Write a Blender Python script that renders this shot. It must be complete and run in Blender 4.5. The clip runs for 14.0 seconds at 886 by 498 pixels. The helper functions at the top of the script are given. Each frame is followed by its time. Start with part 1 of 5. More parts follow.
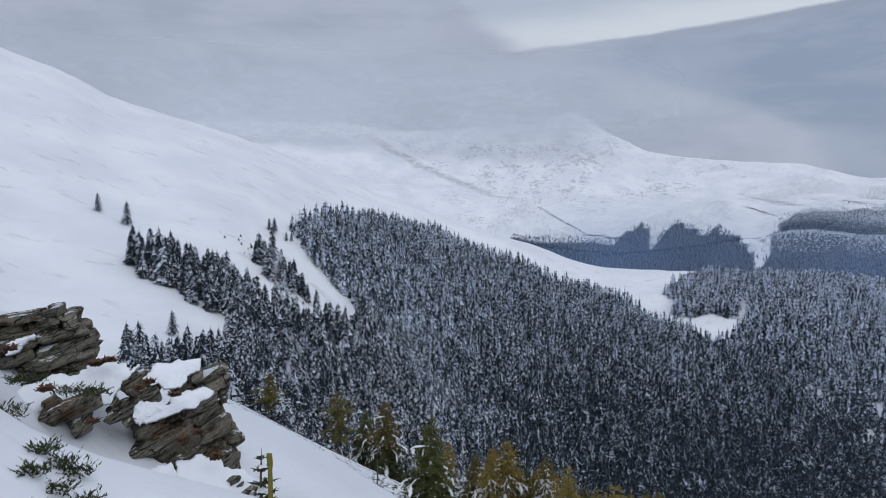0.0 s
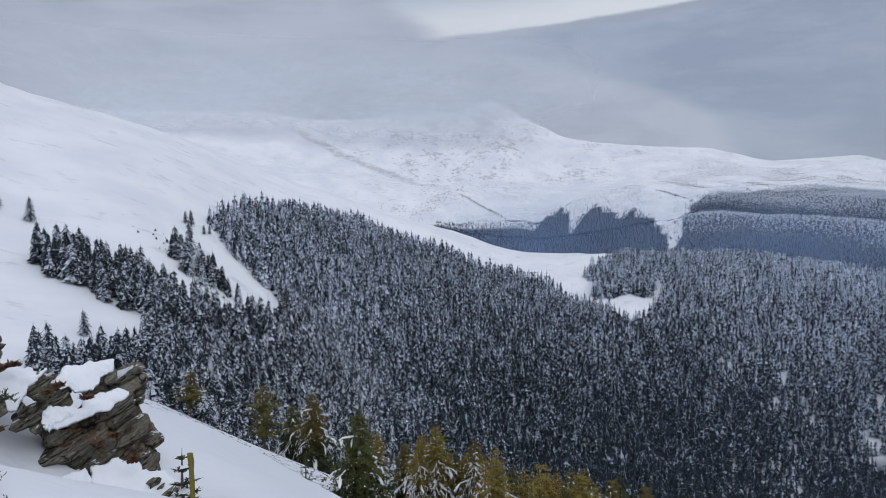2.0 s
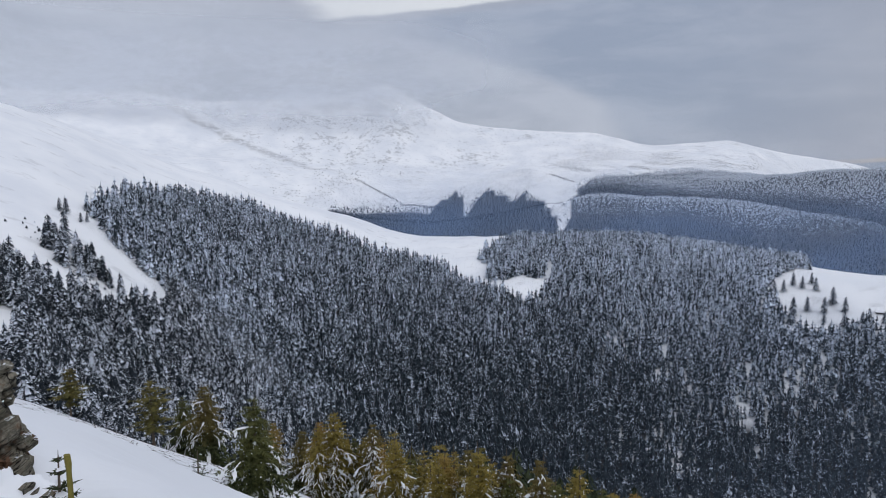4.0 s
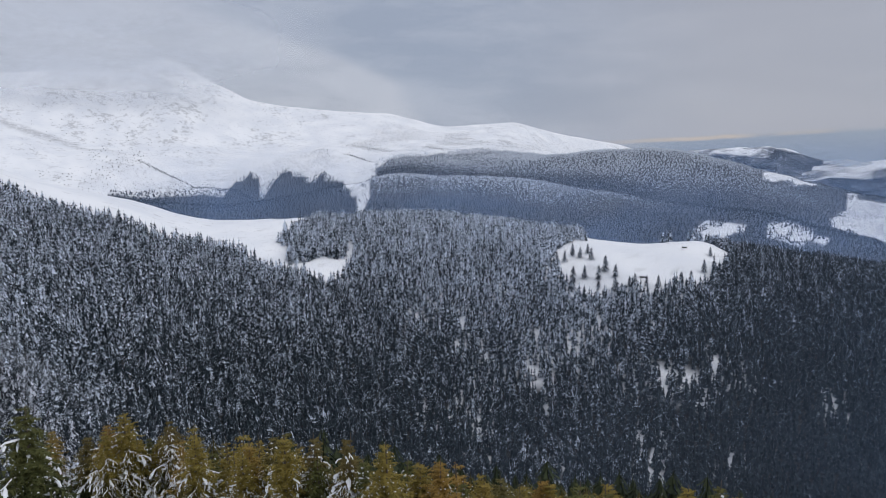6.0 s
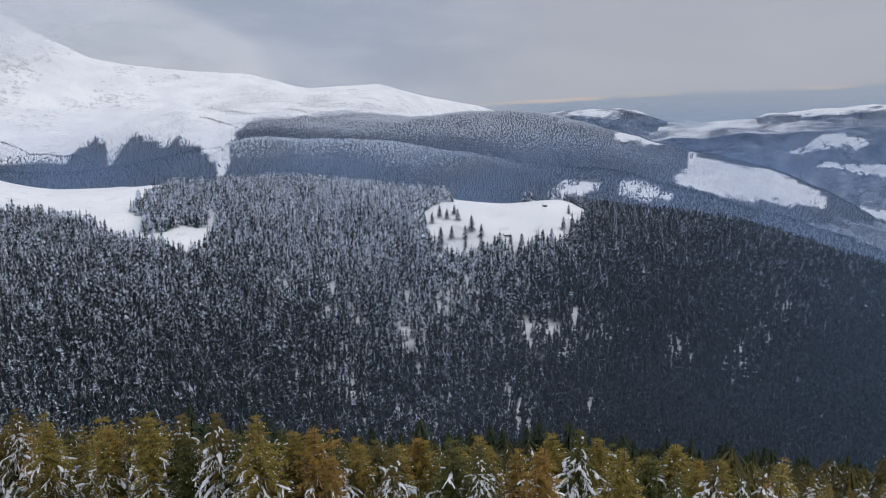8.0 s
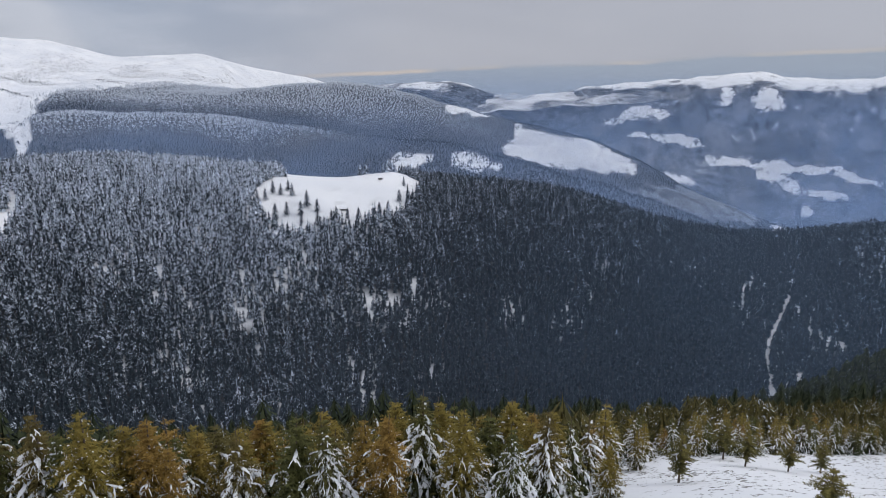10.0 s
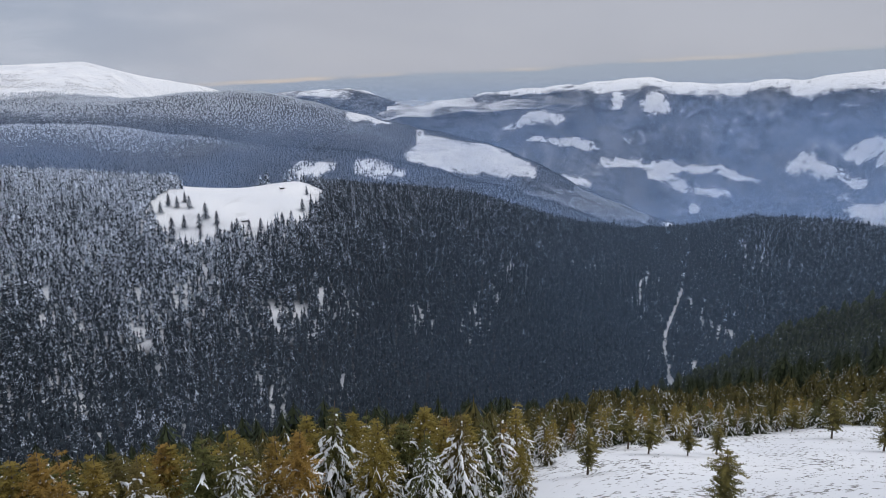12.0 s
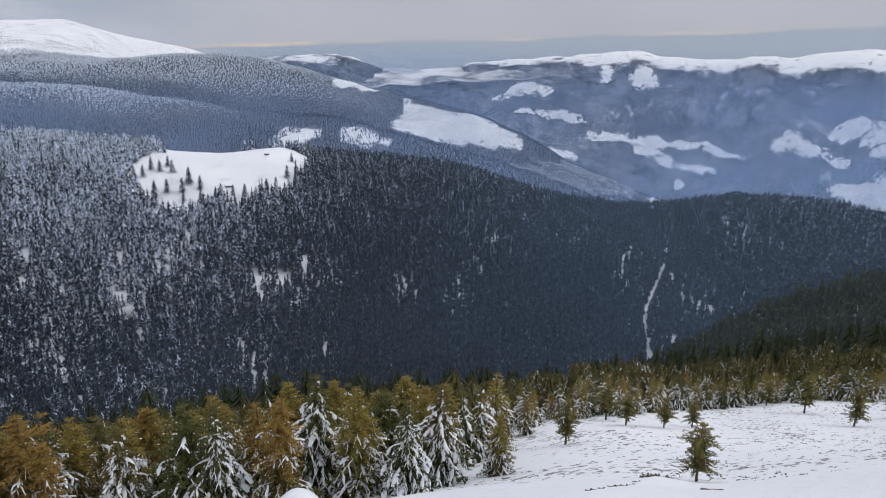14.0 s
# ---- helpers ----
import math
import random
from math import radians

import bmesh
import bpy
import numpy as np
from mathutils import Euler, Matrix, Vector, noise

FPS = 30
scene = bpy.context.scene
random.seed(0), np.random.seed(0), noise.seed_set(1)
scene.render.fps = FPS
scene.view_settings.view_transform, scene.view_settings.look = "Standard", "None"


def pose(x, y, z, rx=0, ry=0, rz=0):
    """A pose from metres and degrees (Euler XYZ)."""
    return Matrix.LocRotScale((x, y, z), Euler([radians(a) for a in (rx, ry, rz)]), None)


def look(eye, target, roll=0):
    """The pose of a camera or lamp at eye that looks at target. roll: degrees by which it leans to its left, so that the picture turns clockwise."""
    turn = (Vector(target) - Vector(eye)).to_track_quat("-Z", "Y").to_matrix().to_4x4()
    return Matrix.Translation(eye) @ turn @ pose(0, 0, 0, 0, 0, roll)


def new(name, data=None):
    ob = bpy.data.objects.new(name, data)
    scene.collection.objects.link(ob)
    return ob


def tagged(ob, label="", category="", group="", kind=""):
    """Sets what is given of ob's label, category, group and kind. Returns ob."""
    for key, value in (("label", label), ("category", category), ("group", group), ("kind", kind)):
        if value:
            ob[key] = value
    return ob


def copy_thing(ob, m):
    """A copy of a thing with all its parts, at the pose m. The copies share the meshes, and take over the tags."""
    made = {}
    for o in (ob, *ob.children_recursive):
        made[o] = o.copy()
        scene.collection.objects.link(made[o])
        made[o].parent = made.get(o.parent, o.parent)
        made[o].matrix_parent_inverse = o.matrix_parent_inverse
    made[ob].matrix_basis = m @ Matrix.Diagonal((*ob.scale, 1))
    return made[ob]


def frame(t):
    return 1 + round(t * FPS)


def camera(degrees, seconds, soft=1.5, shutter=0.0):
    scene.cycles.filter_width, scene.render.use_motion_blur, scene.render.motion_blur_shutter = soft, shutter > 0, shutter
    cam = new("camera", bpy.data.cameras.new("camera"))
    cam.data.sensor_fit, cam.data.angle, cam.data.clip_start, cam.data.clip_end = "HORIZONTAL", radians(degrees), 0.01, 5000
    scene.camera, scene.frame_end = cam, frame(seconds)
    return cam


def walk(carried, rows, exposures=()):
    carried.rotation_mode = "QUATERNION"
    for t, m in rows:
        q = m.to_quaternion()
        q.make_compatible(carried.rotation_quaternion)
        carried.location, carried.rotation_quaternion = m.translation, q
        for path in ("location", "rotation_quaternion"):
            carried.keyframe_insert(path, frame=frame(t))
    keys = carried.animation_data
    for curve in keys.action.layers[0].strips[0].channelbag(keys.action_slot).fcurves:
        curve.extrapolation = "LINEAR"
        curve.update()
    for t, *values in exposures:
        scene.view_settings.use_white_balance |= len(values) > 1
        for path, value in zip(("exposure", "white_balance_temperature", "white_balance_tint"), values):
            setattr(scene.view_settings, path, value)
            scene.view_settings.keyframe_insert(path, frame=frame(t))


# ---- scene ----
# ---------------------------------------------------------------- camera
EYE = 1.6
ARM = 0.3          # the lens turns about the walker's body at this radius
cam = camera(63.74, 14.0, soft=0.8)
ROWS = [
    (0.0, 0.0, -4.49, -0.5), (0.5, -0.73, -4.25, -0.47), (1.0, -2.49, -4.29, -0.23), (1.5, -4.4, -4.65, 0.12),
    (2.0, -6.21, -5.43, 0.5), (4.3, -16.24, -7.0, 0.48), (4.5, -17.46, -7.18, 0.44), (5.0, -21.48, -7.61, 0.34),
    (5.5, -25.26, -7.99, 0.49), (6.0, -30.66, -8.47, 0.47), (6.5, -33.93, -8.85, 0.63), (7.0, -36.13, -9.45, 0.91),
    (7.2, -37.2, -9.82, 0.75), (9.3, -49.25, -13.66, 0.38), (9.5, -50.84, -13.69, 0.28), (10.0, -54.55, -13.71, 0.02),
    (10.5, -57.39, -13.61, 0.06), (11.0, -59.19, -13.4, 0.27), (11.5, -60.89, -13.25, 0.46), (12.0, -62.36, -13.21, 0.44),
    (12.5, -63.38, -13.35, 0.07), (13.0, -63.84, -14.34, -0.27), (13.5, -63.86, -15.39, -0.73), (14.0, -63.25, -15.59, -1.07),
]
walk(cam, [(t, pose(-ARM * math.sin(radians(yaw)), ARM * (math.cos(radians(yaw)) - 1), EYE, 90 + pitch, roll, yaw))
           for t, yaw, pitch, roll in ROWS],
     [(0.0, -0.26, 5960, 9), (5.0, -0.08, 6280, 10), (9.5, 0.02, 6430, 10), (14.0, 0.12, 6480, 10)])

# ---------------------------------------------------------------- light
SUN_BEARING, SUN_HEIGHT = 150.0, 38.0
world = bpy.data.worlds.new("overcast")
scene.world = world
world.use_nodes = True
class Nodes:
    """Short hand for building a node tree."""

    def __init__(self, tree):
        self.tree = tree
        tree.nodes.clear()

    def add(self, kind, inputs=(), **settings):
        node = self.tree.nodes.new(kind)
        for key, value in settings.items():
            setattr(node, key, value)
        for key, value in dict(inputs).items():
            slot = node.inputs[key]
            if isinstance(value, bpy.types.NodeSocket):
                self.tree.links.new(value, slot)
            else:
                slot.default_value = value
        return node

    def math(self, op, a, b=0.0, c=0.0):
        return self.add("ShaderNodeMath", {0: a, 1: b, 2: c}, operation=op).outputs[0]

    def noise(self, vector, scale, detail=4.0, rough=0.55, distort=0.0):
        return self.add("ShaderNodeTexNoise", {"Vector": vector, "Scale": scale, "Detail": detail, "Roughness": rough, "Distortion": distort}).outputs["Fac"]

    def mix(self, fac, a, b):
        node = self.add("ShaderNodeMix", data_type="RGBA")
        for slot, value in ((node.inputs[0], fac), (node.inputs[6], a), (node.inputs[7], b)):
            if isinstance(value, bpy.types.NodeSocket):
                self.tree.links.new(value, slot)
            else:
                slot.default_value = (*value, 1.0) if isinstance(value, tuple) else value
        return node.outputs[2]

    def ramp(self, value, low, high, smooth=True):
        node = self.add("ShaderNodeMapRange", {"Value": value, "From Min": low, "From Max": high}, interpolation_type="SMOOTHSTEP" if smooth else "LINEAR", clamp=True)
        return node.outputs[0]

    def stretched(self, vector, x, y, z):
        return self.add("ShaderNodeMapping", {"Vector": vector, "Scale": (x, y, z)}).outputs[0]


def build_sky():
    n = Nodes(world.node_tree)
    way = n.add("ShaderNodeTexCoord").outputs["Generated"]
    part = n.add("ShaderNodeSeparateXYZ", {0: way}).outputs
    x, y, z = part[0], part[1], part[2]
    bearing = n.math("ARCTAN2", x, y)
    billow = n.noise(n.stretched(way, 1, 1, 3.2), 2.6, 7, 0.55, 0.3)
    fine = n.noise(n.stretched(way, 1, 1, 4.5), 9.0, 6, 0.6, 0.4)
    rough = n.math("SUBTRACT", fine, 0.5)
    soft = n.math("SUBTRACT", billow, 0.5)
    grey = n.mix(n.ramp(billow, 0.36, 0.64), (0.385, 0.412, 0.490), (0.50, 0.522, 0.595))
    grey = n.mix(n.math("MULTIPLY", n.ramp(n.noise(n.stretched(way, 1, 1, 6.0), 6.0, 5, 0.55, 0.5), 0.55, 0.72), 0.35), grey, (0.56, 0.575, 0.62))
    grey = n.mix(n.math("MULTIPLY", n.ramp(bearing, 0.55, 1.0), 0.75), grey, (0.430, 0.440, 0.497))
    # dull blue bank on the open side of the mountain
    edge = n.math("SUBTRACT", z, n.math("ADD", n.math("MULTIPLY", bearing, 0.094), 0.180))
    edge = n.math("ADD", edge, n.math("MULTIPLY", rough, 0.010))
    bank = n.math("MULTIPLY", n.ramp(edge, 0.0, -0.012), n.math("MULTIPLY", n.ramp(bearing, 0.08, 0.3), n.ramp(bearing, 0.95, 0.5)))
    grey = n.mix(n.math("MULTIPLY", bank, 0.72), grey, n.mix(n.ramp(n.math("ADD", fine, soft), 0.3, 0.7), (0.335, 0.39, 0.50), (0.435, 0.48, 0.58)))
    # bright break above the bank, narrowing to a notch over the summit
    notch = n.math("SUBTRACT", z, n.math("ADD", 0.186, n.math("MULTIPLY", n.math("SUBTRACT", 0.094, bearing), 0.62)))
    notch = n.math("ADD", notch, n.math("ADD", n.math("MULTIPLY", rough, 0.06), n.math("MULTIPLY", soft, 0.05)))
    gap = n.math("MULTIPLY", n.ramp(edge, 0.0, 0.005), n.ramp(notch, -0.004, 0.03))
    bright = n.mix(n.ramp(n.math("ADD", edge, n.math("MULTIPLY", soft, 0.05)), 0.012, 0.06), (0.80, 0.81, 0.83), (0.56, 0.60, 0.67))
    grey = n.mix(n.math("MULTIPLY", gap, n.ramp(edge, 0.3, 0.12)), grey, bright)
    # thin bluish hole in the cloud beside the notch
    hole = n.math("MULTIPLY", n.ramp(n.math("ABSOLUTE", n.math("ADD", n.math("ADD", bearing, 0.03), n.math("MULTIPLY", soft, 0.3))), 0.06, 0.0), n.ramp(n.math("ADD", z, n.math("MULTIPLY", rough, 0.05)), 0.19, 0.235))
    grey = n.mix(n.math("MULTIPLY", hole, 0.6), grey, (0.50, 0.565, 0.66))
    # pale cloud lying over the near ridge and the summit, its rim falling away in a long curve
    off = n.math("SUBTRACT", bearing, 0.05)
    rim = n.math("SUBTRACT", 0.187, n.math("MULTIPLY", n.math("MULTIPLY", off, n.math("ABSOLUTE", off)), 0.56))
    rim = n.math("SUBTRACT", rim, n.math("ADD", z, n.math("MULTIPLY", rough, 0.022)))
    mass = n.mix(n.ramp(n.math("ADD", billow, n.math("MULTIPLY", rough, 0.5)), 0.36, 0.62), (0.45, 0.478, 0.555), (0.545, 0.57, 0.645))
    lobe = n.math("MULTIPLY", n.ramp(rim, -0.003, 0.016), n.math("MULTIPLY", n.ramp(n.math("ADD", bearing, n.math("MULTIPLY", rough, 0.10)), 0.515, 0.465), n.ramp(bearing, -0.1, 0.12)))
    grey = n.mix(n.math("MULTIPLY", lobe, 0.85), grey, mass)
    grey = n.mix(n.math("MULTIPLY", n.ramp(bearing, 0.1, -0.1), 0.9), grey, mass)
    # heavier cloud where it meets the near slope
    heavy = n.math("MULTIPLY", n.ramp(n.math("ADD", bearing, n.math("MULTIPLY", soft, 0.6)), -0.22, -0.48), n.ramp(z, 0.25, 0.10))
    grey = n.mix(n.math("MULTIPLY", heavy, 0.65), grey, (0.34, 0.36, 0.405))
    # far haze under a thin warm streak near the horizon
    line = n.math("SUBTRACT", z, n.math("MULTIPLY", n.math("SUBTRACT", bearing, 0.80), 0.042))
    line = n.math("ADD", line, n.math("MULTIPLY", n.math("SUBTRACT", n.noise(way, 7.0, 5), 0.5), 0.012))
    low = n.math("MULTIPLY", n.ramp(line, 0.004, -0.002), n.ramp(bearing, 0.72, 0.85))
    grey = n.mix(low, grey, (0.325, 0.378, 0.47))
    streak = n.math("MULTIPLY", n.ramp(n.math("ABSOLUTE", line), 0.0042, 0.0004), n.math("MULTIPLY", n.ramp(bearing, 0.68, 0.9), n.math("SUBTRACT", 1.0, n.math("MULTIPLY", n.ramp(bearing, 1.0, 1.35), 0.4))))
    grey = n.mix(n.math("MULTIPLY", streak, n.ramp(n.noise(way, 5.0, 3), 0.3, 0.6)), grey, (0.60, 0.53, 0.48))
    # brighter towards the zenith
    grey = n.mix(n.ramp(z, 0.3, 0.9), grey, (0.95, 0.97, 1.05))
    sky = n.add("ShaderNodeTexSky", sky_type="NISHITA", sun_disc=False, sun_elevation=radians(SUN_HEIGHT), sun_rotation=radians(SUN_BEARING))
    clear = n.add("ShaderNodeBackground", {"Color": sky.outputs[0], "Strength": 0.07})
    cloud = n.add("ShaderNodeBackground", {"Color": grey, "Strength": 1.0})
    both = n.add("ShaderNodeMixShader", {0: 0.93, 1: clear.outputs[0], 2: cloud.outputs[0]})
    n.add("ShaderNodeOutputWorld", {"Surface": both.outputs[0]})


build_sky()
sun = new("sun", bpy.data.lights.new("sun", "SUN"))
sun.data.energy, sun.data.angle, sun.data.color = 0.8, radians(40), (1.0, 0.97, 0.93)
sun.matrix_world = look((0, 0, 50), (-math.sin(radians(SUN_BEARING)) * 60, -math.cos(radians(SUN_BEARING)) * 60, 50 - 60 * math.tan(radians(SUN_HEIGHT))))

# ---------------------------------------------------------------- numbers and small helpers
rng = np.random.default_rng(7)


def smooth_through(xs, ys, x):
    """Monotone cubic through the knots; the last axis of xs and ys runs along the knots."""
    xs, ys = np.broadcast_arrays(np.asarray(xs, float), np.asarray(ys, float))
    h = np.diff(xs, axis=-1)
    d = np.diff(ys, axis=-1) / h
    m = np.zeros_like(ys)
    both = d[..., 1:] * d[..., :-1] > 0
    with np.errstate(divide="ignore", invalid="ignore"):
        m[..., 1:-1] = np.where(both, 2 / (1 / d[..., 1:] + 1 / d[..., :-1]), 0)
    m[..., 0], m[..., -1] = d[..., 0], d[..., -1]
    x = np.clip(x, xs[..., :1], xs[..., -1:])
    i = np.clip((x[..., None] >= xs[..., None, :]).sum(-1) - 1, 0, xs.shape[-1] - 2)
    take = lambda a, j: np.take_along_axis(np.broadcast_to(a, x.shape[:-1] + a.shape[-1:]), j, -1)
    x0, hh = take(xs, i), take(h, i)
    s = (x - x0) / hh
    return ((1 + 2 * s) * (1 - s) ** 2 * take(ys, i) + s * (1 - s) ** 2 * hh * take(m, i)
            + s * s * (3 - 2 * s) * take(ys, i + 1) + s * s * (s - 1) * hh * take(m, i + 1))


def value_noise(x, y, seed):
    """Smooth random field with features about one unit across, in -1 to 1."""
    table = np.random.default_rng(seed).uniform(-1, 1, (256, 256))
    xi, yi = np.floor(x).astype(int), np.floor(y).astype(int)
    u, v = x - xi, y - yi
    u, v = u * u * (3 - 2 * u), v * v * (3 - 2 * v)
    g = lambda a, b: table[(xi + a) % 256, (yi + b) % 256]
    return (g(0, 0) * (1 - u) + g(1, 0) * u) * (1 - v) + (g(0, 1) * (1 - u) + g(1, 1) * u) * v


def fbm(x, y, seed, octaves=4):
    return sum(value_noise(x * 2.03 ** k, y * 2.03 ** k, seed + k) * 0.5 ** k for k in range(octaves))


def along(table, az):
    """A value that changes with the bearing, from (bearing, value) pairs."""
    t = np.array(table, float)
    return smooth_through(t[:, 0], t[:, 1], np.asarray(az, float))


# ---------------------------------------------------------------- the lie of the land
# Drawn to fit the view from the walker's stand: bearings in degrees to the right of the first view, distances in
# metres, the far ones shortened, heights as angles above the level of the eye.
AZ = np.arange(-180, 180.01, 0.5)
HILLSIDE = [(-180, 27), (-132, 34), (-90, 27), (-60, 11), (-40, -5), (-30, -13), (-17, -18), (0, -26.5), (20, -33), (45, -36), (65, -34.6), (72, -33.6), (80, -32.4), (87, -31.5), (97, -28.3), (115, -19), (140, 2), (180, 27)]
BREAK_R = [(-180, 120), (-40, 140), (-30, 130), (-17, 110), (-8, 80), (0, 72), (20, 95), (45, 125), (70, 130), (98, 140), (180, 130)]
BREAK = [(-180, 25), (-132, 32), (-90, 25), (-60, 9), (-40, -6), (-30, -10.6), (-26, -12.2), (-17, -15.8), (-13.7, -17.6), (-8.4, -20.4), (-2, -23.2), (6, -26.2), (20, -29), (45, -30.3), (65, -29.2), (78, -26.6), (88, -25.2), (92, -24.2), (98, -22.9), (115, -15), (140, 2), (180, 25)]
FOOT_R = [(-180, 300), (-40, 260), (-30, 290), (-17, 290), (-8, 330), (5, 430), (20, 500), (45, 560), (80, 590), (110, 560), (180, 300)]
FOOT = [(-180, 24), (-132, 31), (-90, 24), (-60, 6), (-40, -10), (-30, -13.4), (-22, -14.6), (-15, -18), (-8, -22.5), (0, -26), (20, -30), (45, -31), (70, -30.5), (82, -29.8), (98, -29), (115, -24), (140, 0), (180, 24)]
SPUR = [(-180, 24.5), (-132, 31.5), (-90, 24.5), (-60, 7.5), (-40, -8), (-30, -12.6), (-22, -13.9), (-15, -17.4), (-8, -22), (0, -25.9), (20, -30), (45, -31), (70, -29.4), (78, -27), (83, -24.3), (88.2, -20.6), (92.5, -18.2), (96.4, -16.1), (105, -13), (120, -8), (140, 2), (180, 24.5)]
CREST_R = [(-180, 900), (-60, 1100), (-30, 1250), (6, 1250), (12, 1230), (20, 1200), (30, 1180), (45, 1040), (60, 1130), (78, 1200), (96, 1100), (115, 1200), (180, 900)]
CREST = [(-180, 23), (-132, 28), (-90, 23), (-60, 17), (-40, 11.5), (-31.5, 9.04), (-28.2, 8.05), (-24.7, 6.43), (-20.9, 5.42), (-17.9, 4.7), (-13.5, 3.25), (-8.8, 1.35), (-6.5, 0.39), (-2, -1.05), (0.7, -2.16), (6.2, -3.68), (12.4, -5.62), (17.1, -5.84), (20.4, -5.82), (23, -6.0), (26, -6.1), (29.5, -6.1), (35.6, -6.8), (39.9, -7.4), (42.2, -7.65), (46.1, -8.07), (50.4, -7.67), (53, -8.3), (60.6, -9.0), (65, -9.6), (69.4, -10.7), (73.5, -11.6), (78.4, -11.9), (83, -11.3), (87.2, -10.5), (90.3, -10.5), (95.6, -10.9), (115, -9), (140, 3), (180, 23)]
SPUR2_R = 2000
SPUR2 = [(-180, 20), (-90, 20), (-60, 13), (-30, 5), (-18, 1.2), (-8, -1.8), (0, -3.3), (6, -4.0), (14, -4.6), (20, -3.6), (22.5, -3.2), (24, -3.0), (25.2, -2.6), (26.6, -2.42), (28.1, -2.46), (31.1, -2.95), (36.1, -3.05), (39.1, -3.35), (43.6, -3.9), (49.5, -4.85), (55, -5.4), (58.2, -6.15), (61.9, -7.3), (68.2, -8.85), (73, -10.3), (80, -12), (100, -12), (120, -8), (140, 3), (180, 20)]
RIDGE_R = [(-180, 2500), (20, 2450), (35, 2600), (50, 2650), (75, 2500), (180, 2500)]
RIDGE = [(-180, 19), (-90, 19), (-60, 12), (-30, 4.6), (-18, 2.4), (-8, 0.8), (0, -0.4), (6, -1.2), (14, -1.6), (20, -1.2), (25.4, -1.0), (35.5, -0.8), (39.6, -0.9), (44.8, -0.6), (47.3, -0.8), (51.6, -1.45), (55.2, -2.5), (60.5, -3.7), (64.8, -4.8), (69.1, -6.5), (74.5, -9), (82, -11.2), (100, -11.5), (120, -8), (140, 3), (180, 19)]
SKY_R = [(-180, 3200), (20, 3150), (38, 3300), (44, 3700), (50, 4500), (180, 4500)]
SKY = [(-180, 17), (-90, 17), (-60, 11), (-40, 7), (-30, 5.5), (-17.7, 5.26), (-8.7, 5.4), (-2.85, 4.85), (0.95, 5.0), (4, 5.35), (6.6, 5.35), (8.7, 5.85), (10.2, 6.2), (11.2, 5.75), (12.4, 5.02), (14.3, 4.09), (16.3, 3.22), (19.6, 2.78), (23, 2.47), (26, 2.33), (31.3, 1.3), (33.5, 1.4), (36, 1.53), (39.5, 0.7), (44.3, -0.24), (47, -0.9), (50, -0.7), (55, -0.45), (58, -1.3), (61.5, -2.1), (65.7, -0.95), (70.5, -0.55), (77.4, 0.15), (80, -0.1), (83.8, -0.38), (88.2, 0.02), (93.9, 0.5), (110, 0.6), (140, 4), (180, 17)]


def land_profile():
    """Distances and heights of the lines that carry the land, for each bearing."""
    tan = lambda table: np.tan(np.radians(along(table, AZ)))
    one = np.ones_like(AZ)
    r1, r2, r3 = along(BREAK_R, AZ), along(FOOT_R, AZ), along(FOOT_R, AZ) * 0.72
    r4, r6, r8, r10 = along(CREST_R, AZ), SPUR2_R * one, along(RIDGE_R, AZ), along(SKY_R, AZ)
    plane = tan(HILLSIDE)
    far = np.clip((AZ - 38) / 12, 0, 1) * np.clip((150 - AZ) / 20, 0, 1)     # where a deep valley lies behind the ridge
    dip = np.minimum(tan(CREST), tan(SPUR2))
    rows = [
        (0.6 * one, -0.25 * one), (2.2 * one, -0.75 + 0 * one), (10 * one, plane * 10 + 0.2 + EYE * 0.9), (35 * one, plane * 35 + EYE),
        (r1, tan(BREAK) * r1 + EYE),
        (r3, tan(SPUR) * r3 + EYE), (r2, tan(FOOT) * r2 + EYE),
        (r4, tan(CREST) * r4 + EYE),
        ((r4 + r6) / 2, (dip - 0.055) * (r4 + r6) / 2 + EYE),
        (r6, tan(SPUR2) * r6 + EYE), (r6 + 130, (tan(SPUR2) - 0.012) * (r6 + 130) + EYE),
        (r8, tan(RIDGE) * r8 + EYE),
        (r8 + (r10 - r8) * 0.35, np.minimum(tan(RIDGE) + 0.3 * (tan(SKY) - tan(RIDGE)), 1) * (r8 + (r10 - r8) * 0.35) * (1 - far) + far * np.minimum(tan(RIDGE) - 0.05, -0.165) * (r8 + (r10 - r8) * 0.35) + EYE),
        (r10, tan(SKY) * r10 + EYE), (4980 * one, (tan(SKY) - 0.03 - 0.06 * (1 - far)) * 4980 + EYE),
    ]
    return np.stack([a for a, b in rows], 1), np.stack([b for a, b in rows], 1)


RINGS = np.concatenate([[0.6], np.geomspace(1.0, 1500, 146), np.linspace(1530, 4960, 84)])
knots_r, knots_z = land_profile()
HEIGHT = smooth_through(knots_r, knots_z, np.broadcast_to(RINGS, (len(AZ), len(RINGS))))
GX, GY = np.sin(np.radians(AZ))[:, None] * RINGS, np.cos(np.radians(AZ))[:, None] * RINGS
